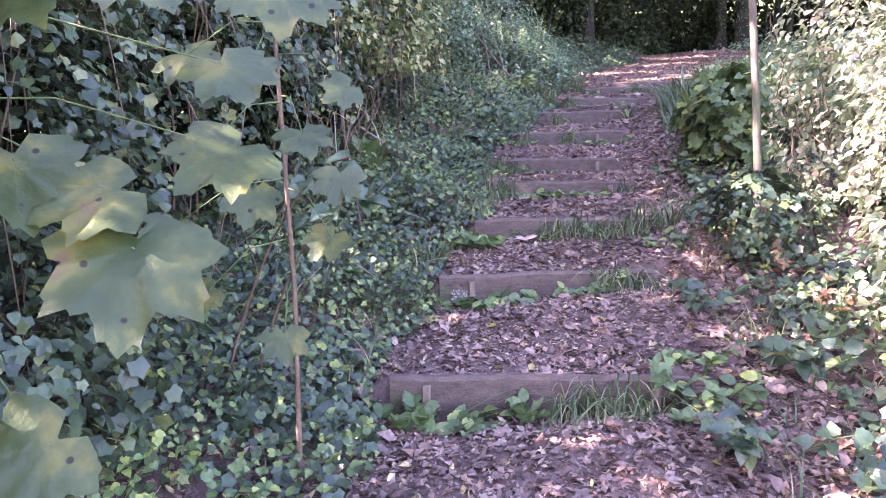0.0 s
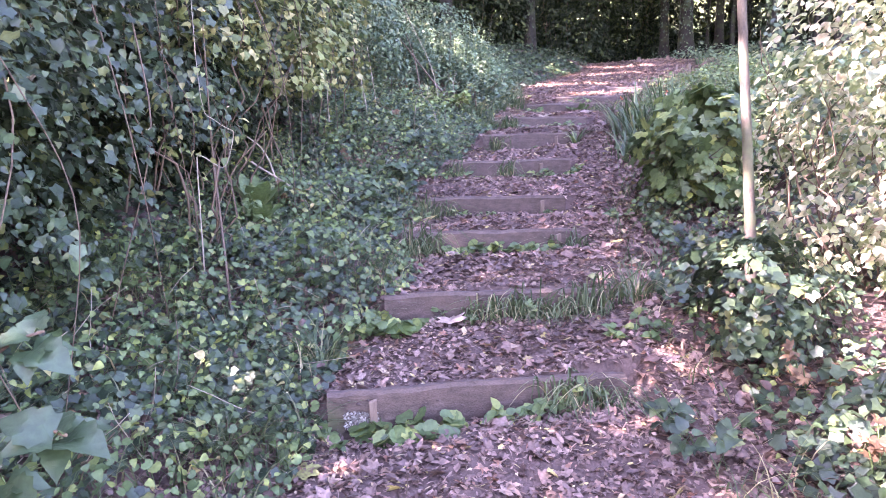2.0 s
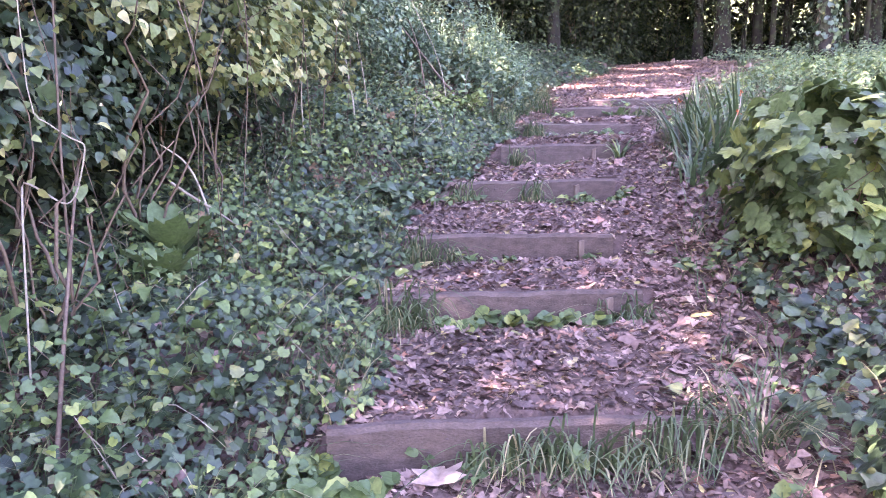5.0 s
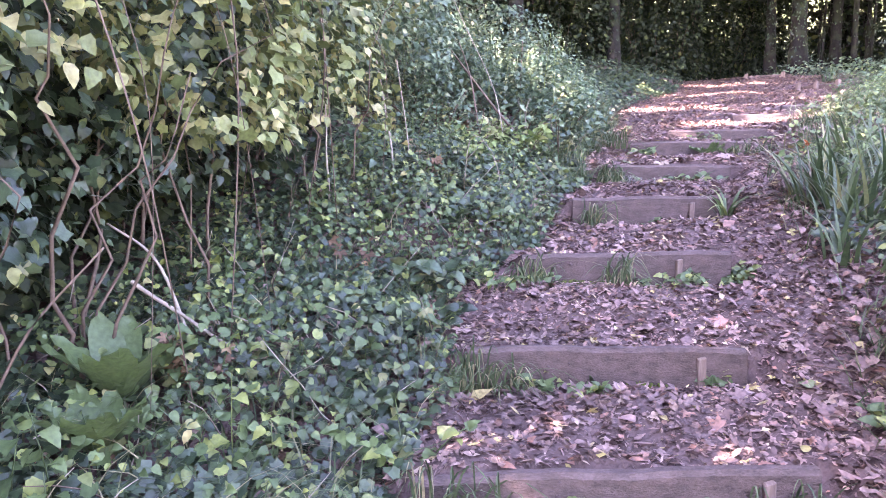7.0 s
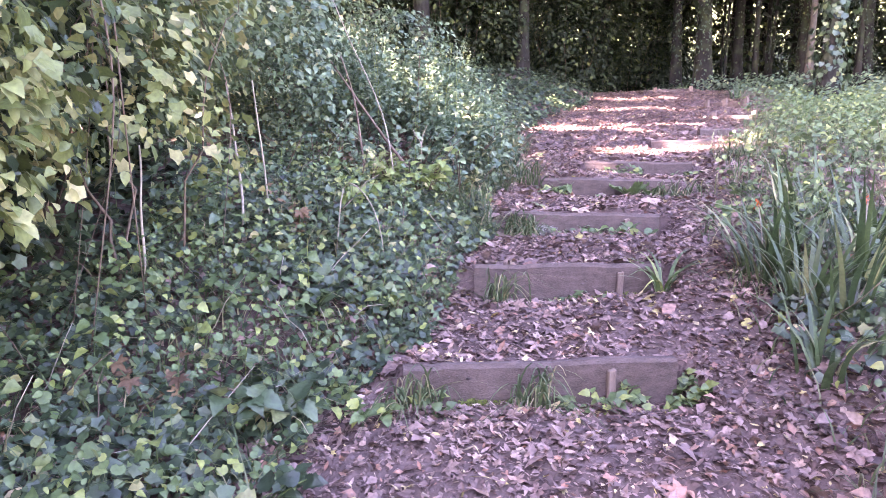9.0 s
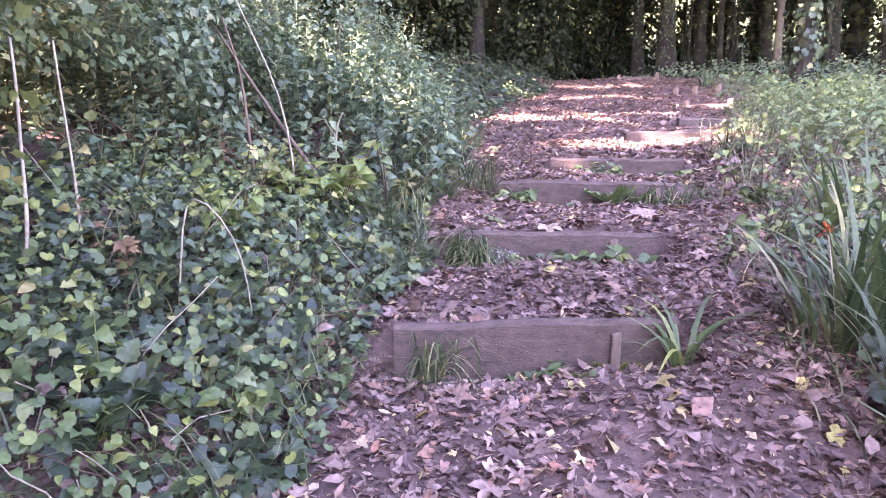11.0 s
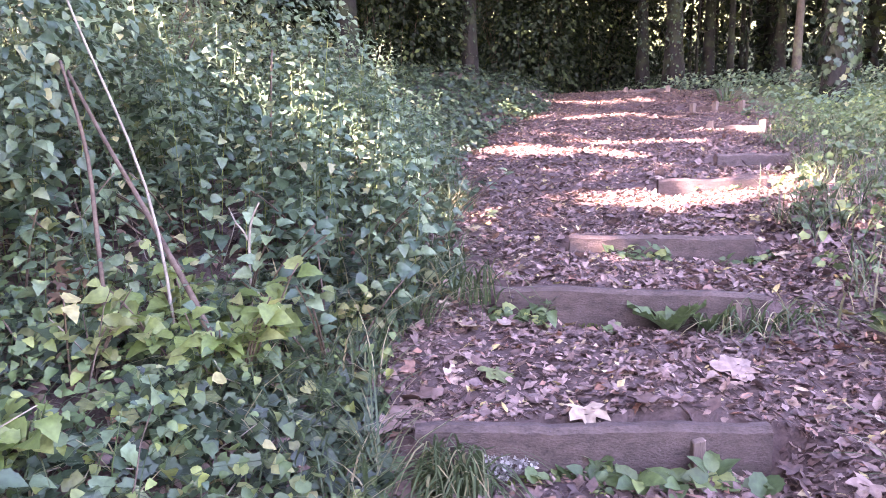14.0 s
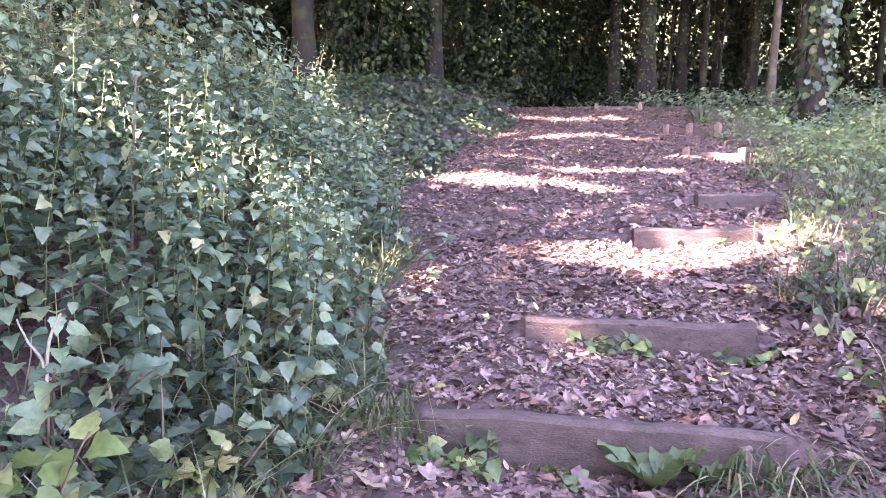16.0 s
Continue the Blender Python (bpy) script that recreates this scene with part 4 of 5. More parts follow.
# places chosen for sun patches; leaves shading them are left out: x, y, half widths
SUN_SPOTS = ((0.0, 15.0, 1.0, 0.35), (1.5, 12.45, 0.8, 0.32), (0.8, 11.02, 0.14, 0.08), (2.8, 17.1, 0.7, 0.35), (1.0, 19.0, 1.5, 0.28), (1.4, 16.0, 1.0, 0.16), (1.2, 21.0, 1.3, 0.3), (2.3, 12.9, 0.3, 0.3),
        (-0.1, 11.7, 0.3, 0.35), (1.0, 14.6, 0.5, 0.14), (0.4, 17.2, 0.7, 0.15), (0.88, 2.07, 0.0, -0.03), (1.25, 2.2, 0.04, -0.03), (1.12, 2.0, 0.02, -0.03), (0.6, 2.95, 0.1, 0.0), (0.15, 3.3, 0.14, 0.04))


def shades_spot(p):
    """Leaves between the sun and a chosen sun patch; callers leave them out."""
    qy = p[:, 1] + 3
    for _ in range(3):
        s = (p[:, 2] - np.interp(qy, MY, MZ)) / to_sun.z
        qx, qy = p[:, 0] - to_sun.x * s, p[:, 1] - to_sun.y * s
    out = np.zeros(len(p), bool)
    for x, y, a, b in SUN_SPOTS:
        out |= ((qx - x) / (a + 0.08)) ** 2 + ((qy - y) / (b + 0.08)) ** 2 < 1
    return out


def shrub(x, y, rx, ry, h, n, leaf, shapes, material, label, stems=14, name="shrub", low=0.1, gap=0.45, seed=0, dead=0.0, z0=0.0):
    """A bush: bent stems from one root, leaves in an uneven shell with gaps."""
    ob = tagged(new(name), label, "shrub", "bushes beside the path")
    ob.location = at_ground(x, y)
    lv = Soup()
    for _ in range(stems):
        a, f = rng.uniform(0, 6.28), rng.uniform(0.3, 1.0)
        p = np.array([0.25 * rx * math.cos(a), 0.25 * ry * math.sin(a), -0.05])
        pts = arc(p, (rx * f * 0.8 * math.cos(a), ry * f * 0.8 * math.sin(a), h * 0.9), (h + z0) * rng.uniform(0.7, 1.05), 0.2, 9)
        pts[1:] += rng.normal(0, 0.04, (8, 3))
        part_mesh("stem", Soup().tube(pts, np.linspace(0.009, 0.002, 9) * rng.uniform(0.6, 1.2), 5).mesh("stem"), M_TWIG, ob)
    m = n * 3
    a, z = rng.uniform(0, 6.28, m), rng.random(m)
    prof = np.sqrt(1 - np.clip((z - 0.55) / 0.45, 0, 1) ** 2) * (0.8 + 0.2 * np.minimum(1, z / 0.4))
    r = (1 - 0.6 * rng.random(m) ** 1.5) * prof
    d = np.stack([np.cos(a), np.sin(a), (z - 0.35) * 0.9], 1)
    wob = 1 + 0.15 * np.sin(a * 3 + seed + 4 * z) + 0.12 * np.sin(a * 7 + z * 9 + 2 * seed)
    p = np.stack([rx * r * wob * d[:, 0], ry * r * wob * d[:, 1], z0 + h * z * (0.92 + 0.08 * wob)], 1)
    f = np.sin(p[:, 0] * 6.1 + seed) * np.sin(p[:, 1] * 5.3 + 1.7 * seed) * np.sin(p[:, 2] * 5.7 + 0.6 * seed) + 0.5 * np.sin(p[:, 0] * 13 + p[:, 2] * 11 + seed) * np.sin(p[:, 1] * 12)
    ok = (f > -0.25 + 0.5 * gap * rng.random(m)) & (p[:, 2] > low)
    # drop leaves that would shade a chosen sun patch
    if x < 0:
        ok &= ~shades_spot(p + np.array(ob.location))
    p, d = p[ok][:n], d[ok][:n]
    m = len(p)
    nor = unit(d * 0.7 + rng.normal(0, 0.45, (m, 3)) + [0, 0, 0.7])
    tip = unit(d * 0.6 + rng.normal(0, 0.6, (m, 3)) + [0, 0, -0.7])
    which, s = rng.integers(0, len(shapes), m), leaf * rng.uniform(0.55, 1.2, m)
    behind = (p[:, 0] < -0.35 * rx) if x < 0 else (p[:, 0] > 0.5 * rx)
    for k, sh in enumerate(shapes):
        w = (which == k) & ~behind
        lv.leaves(sh, p[w], nor[w], tip[w], s[w])
    lv.leaves(L_KITE, p[behind], nor[behind], tip[behind], s[behind])
    part_mesh("foliage", lv.mesh("foliage"), material, ob)
    return ob


HEDGE = "tall overgrown hedge bush with ivy and bare stems"
# the first two are unseen, added behind the start to shade its left side
for x, y, rx, ry, h, n, lf, mat, g in (
    (-1.3, -3.1, 1.0, 1.0, 3.4, 3500, 0.08, M_IVY, 0.5), (-1.35, -1.5, 1.0, 1.0, 3.5, 4500, 0.075, M_IVY, 0.5), (-1.4, 0.0, 1.0, 1.1, 3.5, 5000, 0.075, M_IVY, 0.6), (-1.3, 1.6, 1.0, 1.0, 3.4, 6000, 0.07, M_IVY, 0.75), (-1.5, 3.1, 1.1, 1.1, 3.6, 6500, 0.065, M_IVY, 0.85), (-1.75, 4.6, 1.1, 1.1, 3.7, 6500, 0.07, M_IVY, 0.7),
    (-2.0, 6.0, 1.15, 1.1, 3.7, 7000, 0.075, M_IVY, 0.7), (-2.4, 7.5, 1.2, 1.2, 3.3, 7000, 0.075, M_SHRUB, 0.7), (-2.7, 9.0, 1.2, 1.2, 2.7, 6000, 0.07, M_SHRUB, 0.6)):
    shrub(x, y, rx, ry, h, int(n * 2.1), lf * 0.7, (L_IVY, L_OVATE, L_HEART), mat, HEDGE, 7, "hedge_bush", 0.4 if y > 4 else 0.15, g, x + y)
# filler growth under the overhang; its dark leaf colour stands for the shade
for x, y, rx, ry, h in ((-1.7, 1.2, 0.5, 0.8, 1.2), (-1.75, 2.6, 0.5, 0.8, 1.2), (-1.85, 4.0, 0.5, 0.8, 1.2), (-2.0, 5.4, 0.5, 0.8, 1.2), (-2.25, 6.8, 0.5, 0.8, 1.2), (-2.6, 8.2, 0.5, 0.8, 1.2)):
    shrub(x, y, rx, ry, h, 3600, 0.07, (L_IVY, L_OVATE), M_CANOPY, "low filler growth under the hedge, coloured dark for shade", 6, "hedge_bush", 0.0, 0.2, x + y)
# bushes added behind the hedge to block sun; dark leaves stand for shaded depth
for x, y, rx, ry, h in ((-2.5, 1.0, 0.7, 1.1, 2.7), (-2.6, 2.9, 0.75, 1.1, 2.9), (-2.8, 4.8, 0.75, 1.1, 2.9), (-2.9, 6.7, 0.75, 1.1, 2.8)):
    shrub(x, y, rx, ry, h, 5200, 0.095, (L_KITE, L_OVATE), M_CANOPY, "bush added behind the hedge, coloured dark for its shade", 10, "hedge_bush", 0.02, 0.25, x + y)
shrub(-1.35, 5.2, 0.55, 0.6, 1.0, 700, 0.075, (L_HEART, L_OVATE), M_LIME, "bush with pale yellow-green heart-shaped leaves", 8, seed=3, z0=1.1, low=0.8)
# bushes on the right; the sunlit ones have sunlight put into their leaf colour
shrub(3.6, 4.4, 1.05, 1.0, 2.6, 9500, 0.055, (L_OVATE, L_HEART), M_SUNPALE, "sunlit bush beside the path, leaves paled for the sun", 26, "sunlit_bush", 0.1, 0.95, 1.0)
shrub(3.25, 2.7, 0.75, 0.8, 1.7, 5500, 0.05, (L_OVATE, L_HEART), M_SUNPALE, "sunlit bramble bush beside the path", 18, "sunlit_bush", 0.05, 0.9, 2.0)
shrub(3.3, 6.7, 0.8, 0.8, 1.0, 2000, 0.08, (L_OVATE, L_HEART), M_SHRUB, "leafy green bush beside the path", 14, "green_bush", 0.1, 0.5, 4.0)
shrub(2.2, 6.2, 0.5, 0.55, 0.85, 1300, 0.085, (L_HEART, L_SYC), M_HERB, "low bush with broad green leaves", 10, "green_bush", 0.05, 0.5, 5.0)

shrub(2.8, 4.75, 0.55, 0.5, 1.7, 2400, 0.05, (L_OVATE, L_HEART), M_SUNPALE, "sunlit leafy shoots, paled for the sun, round a slim trunk", 14, "sunlit_bush", 0.15, 0.8, 6.0)
shrub(2.25, 4.05, 0.4, 0.4, 0.5, 1300, 0.042, (L_IVY, L_OVATE), M_IVY, "low ivy mound at the foot of a trunk", 5, "ivy_mound", 0.0, 0.5, 7.0)
shrub(-1.2, 6.05, 0.5, 0.7, 1.7, 2300, 0.055, (L_HEART, L_OVATE, L_IVY), M_LIME, "climber with pale yellow-green leaves over the hedge", 3, "pale_climber", 0.75, 1.0, 8.0, z0=0.65)
shrub(-1.35, 7.4, 0.45, 0.7, 1.5, 1000, 0.052, (L_HEART, L_OVATE, L_IVY), M_LIME, "climber with pale yellow-green leaves over the hedge", 3, "pale_climber", 0.5, 1.0, 9.0, z0=0.4)
shrub(-0.3, 0.75, 0.6, 0.9, 0.95, 5200, 0.042, (L_IVY, L_OVATE), M_IVY, "dark ivy mound at the foot of the hedge", 8, "ivy_mound", 0.0, 0.6, 12.0)
shrub(-0.8, 4.3, 0.35, 0.4, 0.9, 140, 0.055, (L_HEART, L_OVATE), M_LIME, "pale-leaved shoots hanging from the hedge", 6, "pale_climber", 0.5, 0.8, 10.0, z0=0.6)


def nettle(x, y, h, leaf=0.075):
    n = int(h / 0.046)
    t = np.linspace(0.15, 1, n)
    lean = rng.normal(0, 0.12, 2) * h
    pos = np.repeat(np.stack([x + lean[0] * t ** 2, y + lean[1] * t ** 2, h * t], 1), 2, 0)
    a0 = rng.uniform(0, 6.28)
    ang = a0 + np.repeat(np.arange(n) * 1.57, 2) + np.tile([0, np.pi], n)
    dirs = np.stack([np.cos(ang), np.sin(ang), np.full(2 * n, -0.12)], 1)
    size = leaf * np.repeat(np.where(t > 0.85, 0.55, 1.0) * (0.75 + 0.35 * (1 - t)), 2) * rng.uniform(0.6, 1.2, 2 * n)
    return pos, dirs, size, np.array([[x, y, 0], [x + lean[0] * 0.3, y + lean[1] * 0.3, h * 0.5], [x + lean[0], y + lean[1], h]])


def nettle_patch(x0, x1, y0, y1, n, hmin, hmax, label, material=None, shape=L_NETTLE, edge=0.1, clear=False):
    ob = tagged(new("nettle_patch"), label, "nettles", kind="stuff")
    lv, st = Soup(), Soup()
    x, y = scatter(n, x0, x1, y0, y1)
    out, across = path_side(x, y)
    for a, b, o in zip(x, y, out):
        if o < edge or (clear and b < 9.95 and a > -1.3):
            continue
        hh = rng.uniform(hmin, hmax) * min(1.0, 0.55 + 0.6 * o)
        pos, dirs, size, stem = nettle(a, b, hh)
        g = float(ground_z(a, b))
        pos[:, 2] += g
        stem[:, 2] += g - 0.02
        nor = unit(dirs * 0.15 + rng.normal(0, 0.33, pos.shape) + [0, -0.15, 1])
        lv.leaves(shape if b < 11.6 and a > -1.5 else L_OVATE, pos + dirs * 0.02, nor, dirs, size)
        st.tube(stem, (0.003, 0.0025, 0.0015), 3)
    part_mesh("leaves", lv.mesh("leaves"), material or M_NETTLE, ob)
    part_mesh("stems", st.mesh("stems"), M_HERB, ob)
    return ob


nettle_patch(-3.4, 0.6, 9.5, 14.4, 1150, 0.55, 1.1, "dense patch of green nettles on the bank", edge=-0.06, clear=True)
nettle_patch(-1.3, 0.1, 9.2, 10.0, 40, 0.15, 0.35, "low young nettles at the foot of the bank", edge=0.15)
nettle_patch(-2.0, 0.2, 7.6, 9.7, 90, 0.2, 0.45, "low nettles and dead-nettles on the bank")
for x, y, rx, ry, h, n in ((-2.3, 11.4, 0.9, 1.0, 1.8, 2600), (-1.75, 10.1, 0.55, 0.7, 1.25, 1500), (-3.1, 10.0, 0.9, 0.9, 2.1, 2600), (-2.9, 13.0, 1.0, 1.0, 1.7, 2400), (-1.5, 12.4, 0.6, 0.8, 1.25, 1500)):
    shrub(x, y, rx, ry, h, n, 0.062, (L_OVATE, L_HEART, L_NETTLE), M_NETTLE, "bramble thicket rising out of the nettles", 9, "bramble_thicket", 0.1, 0.8, x + y)
nettle_patch(-5.0, -3.0, 9.5, 13.0, 160, 0.6, 1.0, "tall nettles behind the bank")
nettle_patch(1.9, 4.5, 9.0, 17.0, 220, 0.2, 0.5, "low leafy weeds beside the upper path", M_HERB)
nettle_patch(-1.3, -0.2, 3.0, 7.6, 60, 0.2, 0.45, "scattered green weeds growing through the ivy", M_HERB)

leafy_plant(-0.6, 9.42, 20, 0.5, 0.085, L_NETTLE, M_FRESH, 0.34, "lime_green_shrublet", "upright plant with bright lime-green leaves", "plant", 9, 0.35)
leafy_plant(-0.8, 8.77, 7, 0.42, 0.085, L_NETTLE, M_FRESH, 0.15, "lime_green_shrublet", "small plant with yellow-green leaves among ivy", "plant", 6, 0.4)
for x, y, s in ((-0.45, 6.85, 0.1), (-0.3, 6.35, 0.08), (-0.25, 5.7, 0.08), (-0.6, 7.4, 0.09), (-0.15, 4.3, 0.07), (-0.4, 3.6, 0.08), (2.1, 5.2, 0.08), (1.95, 3.3, 0.08), (2.35, 2.6, 0.1), (2.15, 1.9, 0.08), (-0.7, 8.3, 0.08), (-1.0, 9.0, 0.08)):
    leafy_plant(x, y, 8, 0.32, s, L_NETTLE, M_IVY, 0.15, "bramble_spray", "bramble spray with dark blue-green leaves", "bramble", 6, 0.8)
for x, y in ((-0.78, 5.4), (-0.95, 8.2), (-0.7, 6.6), (-1.1, 9.4), (2.5, 3.0), (2.4, 3.6)):
    leafy_plant(x, y, 4, 0.42, 0.05, L_SYCDRY, M_DEAD, 0.1, "withered_plant", "withered plant with hanging brown leaves", "plant", 5, 0.3)
for x, y, h, n in ((0.05, 5.35, 0.28, 6), (-0.1, 6.9, 0.25, 7), (1.9, 2.5, 0.2, 6), (1.7, 4.0, 0.18, 5), (1.62, 6.0, 0.16, 5), (-0.2, 3.0, 0.2, 7), (-0.3, 7.7, 0.22, 8), (1.8, 10.2, 0.2, 8), (2.0, 11.6, 0.22, 8)):
    leafy_plant(x, y, n, h, 0.06, L_NETTLE, M_HERB, 0.15, "leafy_weed", "fresh green weed at the path's edge", "plant", 7, 0.7)



def stem_scatter(n, side, y0, y1, material, label, seed):
    soup = Soup()
    x, y, d = side_points(n, y0, y1, 0.05, 1.5, side)
    for a, b in zip(x, y):
        ang, ln = rng.uniform(0, 6.28), rng.uniform(0.15, 0.55)
        pts = arc(gz(a, b, -0.02), (0.8 * math.cos(ang), 0.8 * math.sin(ang), rng.uniform(0.15, 1.4)), ln, rng.uniform(0, 0.35), 5)
        pts[1:] += rng.normal(0, 0.006, (4, 3))
        pts[:, 2] = np.maximum(pts[:, 2], ground_z(pts[:, 0], pts[:, 1]) + 0.01)
        soup.tube(pts, np.linspace(0.0032, 0.0015, 5), 4)
    return tagged(part_mesh("dry_stems", soup.mesh("dry_stems"), material), label, "stems", kind="stuff")


def gz(x, y, u=0.0):
    return (x, y, float(ground_z(x, y)) + u)


stem_scatter(220, -1, 1.5, 12.5, M_STRAW, "thin pale dry stems sticking out of the ivy", 1)
stem_scatter(200, -1, 0.5, 12.5, M_TWIG, "thin brown dead stems among the ivy", 2)
stem_scatter(160, 1, 0.5, 12.0, M_TWIG, "thin brown dead stems beside the path", 3)

for x, y, h in ((-0.95, 9.15, 0.5), (-1.25, 9.8, 0.6), (-0.35, 9.95, 0.4), (-1.5, 9.0, 0.55), (-0.5, 8.2, 0.3), (-0.8, 11.2, 0.8)):
    leafy_plant(x, y, 5, h, 0.062, L_NETTLE, M_LIME, 0.2, "lime_green_shrublet", "plant with bright lime-green leaves on the bank", "plant", 7, 0.4)
for x, y in ((-0.3, 9.7), (-0.75, 9.9), (-1.1, 10.3), (-0.5, 10.5), (-0.25, 11.0), (-1.4, 9.5)):
    leafy_plant(x, y, 7, 0.7, 0.065, L_NETTLE, M_NETTLE, 0.25, "bramble_spray", "arching bramble spray rising through the nettles", "bramble", 8, 0.7)

# dry canes and fallen stems


def cane(points, r, material=M_STRAW, name="dry_cane", label="pale dry stem leaning out of the bank", cat="stem"):
    p = np.asarray(points, float)
    k = max(12, len(p))
    t, tt = np.linspace(0, 1, len(p)), np.linspace(0, 1, k)
    pts = np.stack([np.interp(tt, t, p[:, k]) for k in range(3)], 1)
    pts[1:-1] += rng.normal(0, 0.006 * 12 / k / (1 + (k > 12)), (k - 2, 3))
    for _ in range(3):
        pts[1:-1] = (pts[:-2] + 2 * pts[1:-1] + pts[2:]) / 4
    ob = part_mesh(name, Soup().tube(pts, np.linspace(r, r * 0.55, k), 6).mesh(name), material, smooth=True)
    return tagged(ob, label, cat, "dry stems on the bank")


cane([gz(-1.12, 7.9), (-1.2, 8.05, 1.9), (-1.42, 8.3, 2.5)], 0.009)
cane([gz(-1.3, 7.3), (-1.36, 7.4, 2.1)], 0.008)
cane([gz(-0.66, 8.08, 0.02), (-0.62, 8.09, 1.89), (-0.59, 8.1, 1.94), (-0.44, 8.1, 1.79), (-0.39, 8.08, 1.63), gz(-0.38, 8.08, 0.02)], 0.004, label="thin pale dry stem bent over the ivy")
cane([gz(-1.11, 8.2), (-1.12, 8.21, 1.62), (-1.17, 8.27, 1.99), (-1.26, 8.33, 2.47)], 0.007)
cane([gz(-1.0, 4.6), (-0.9, 4.75, 1.3), (-0.7, 4.9, 1.55)], 0.006, M_TWIG, label="brown arching bramble stem in the hedge")
cane([gz(-0.9, 9.3), (-1.05, 9.5, 2.4), (-1.2, 9.6, 2.75)], 0.009, M_TWIG, label="dark dead dock stem standing among nettles")
cane([gz(-0.9, 10.6), (-0.9, 10.65, 2.4), (-0.88, 10.7, 2.9)], 0.008, M_TWIG, label="dark dead dock stem standing among nettles")
cane([gz(0.2, 9.0, 0.01), gz(0.5, 8.85, 0.015), gz(0.95, 8.95, 0.01)], 0.008, M_TWIG, "fallen_stick", "thin fallen stick lying across the path", "stick")
cane([gz(1.4, 9.0, 0.015), gz(1.47, 8.7, 0.015)], 0.022, M_TWIG, "fallen_stick", "short thick fallen stick on the path", "stick")

loop_points = [(-0.6 + 0.09 * math.cos(a) * (1 + 0.2 * math.sin(2 * a)), 4.12 + 0.05 * math.cos(a), 1.49 + 0.13 * math.sin(a) + 0.03 * math.cos(3 * a)) for a in np.linspace(-2.9, 2.2, 34)]
cane([gz(-0.62, 3.95), (-0.68, 4.05, 1.34)] + loop_points + [(-0.7, 4.1, 1.75), (-0.7, 4.15, 2.3)], 0.004, M_STRAW, "looped_vine", "pale dry vine bent into a loop in the hedge", "vine")
cane([gz(-0.3, 3.7), (-0.55, 4.05, 0.95), (-1.0, 4.7, 1.65)], 0.009, M_TWIG, label="brown woody stem leaning out of the hedge")
cane([gz(-0.75, 4.3), (-0.7, 4.25, 1.2), (-0.8, 4.4, 2.2)], 0.007, M_TWIG, label="brown woody stem rising along the hedge")
cane([gz(-0.72, 9.4), (-0.79, 9.47, 2.26), (-1.11, 9.61, 2.83), (-1.3, 9.7, 3.2)], 0.006, M_STRAW, label="long pale dry stem leaning over the nettles")
cane([gz(-0.5, 9.3), (-0.54, 9.32, 1.9), (-0.84, 9.55, 2.12), (-0.96, 9.63, 2.25), (-1.17, 9.74, 2.5), (-1.4, 9.9, 2.75)], 0.013, M_TWIG, "arching_bramble", "thick brown arching bramble stem over the bank", "bramble")
cane([gz(-0.63, 9.77), (-0.63, 9.77, 2.12), (-0.58, 9.78, 2.24)], 0.006, M_STRAW, label="pale forked dry stalk standing on the bank")
cane([(-0.63, 9.77, 2.1), (-0.7, 9.78, 2.22)], 0.004, M_STRAW, label="side shoot of a pale forked dry stalk")
cane([gz(-0.56, 10.36), (-0.55, 10.37, 2.0), (-0.53, 10.39, 2.12)], 0.009, M_STRAW, label="short white broken stalk standing in the nettles")
cane([gz(-0.95, 5.55, 0.05), (-1.06, 5.51, 1.42), (-1.25, 5.45, 1.55)], 0.008, label="pale broken stem lying on the ivy")
cane([(-1.16, 5.46, 1.32), gz(-0.65, 5.59, 0.05)], 0.009, label="pale dry stem fallen across the ivy")
# bare vines hanging down the face of the hedge
for k in range(26):
    y = rng.uniform(0.5, 8.0)
    x = float(np.interp(y, [0, 2, 4, 6, 8], [-0.5, -0.45, -0.65, -0.95, -1.25])) + rng.normal(0, 0.12)
    top = rng.uniform(1.3, 2.6)
    g = float(ground_z(x, y))
    cane([(x - 0.25, y + 0.1, g + top), (x + 0.05, y + rng.normal(0, 0.15), g + top * 0.6), (x + rng.normal(0, 0.1), y + rng.normal(0, 0.3), g + 0.02)], rng.uniform(0.002, 0.005), M_TWIG, "hanging_vine", "thin bare vine hanging down the hedge", "vine")

# ---- trees ----


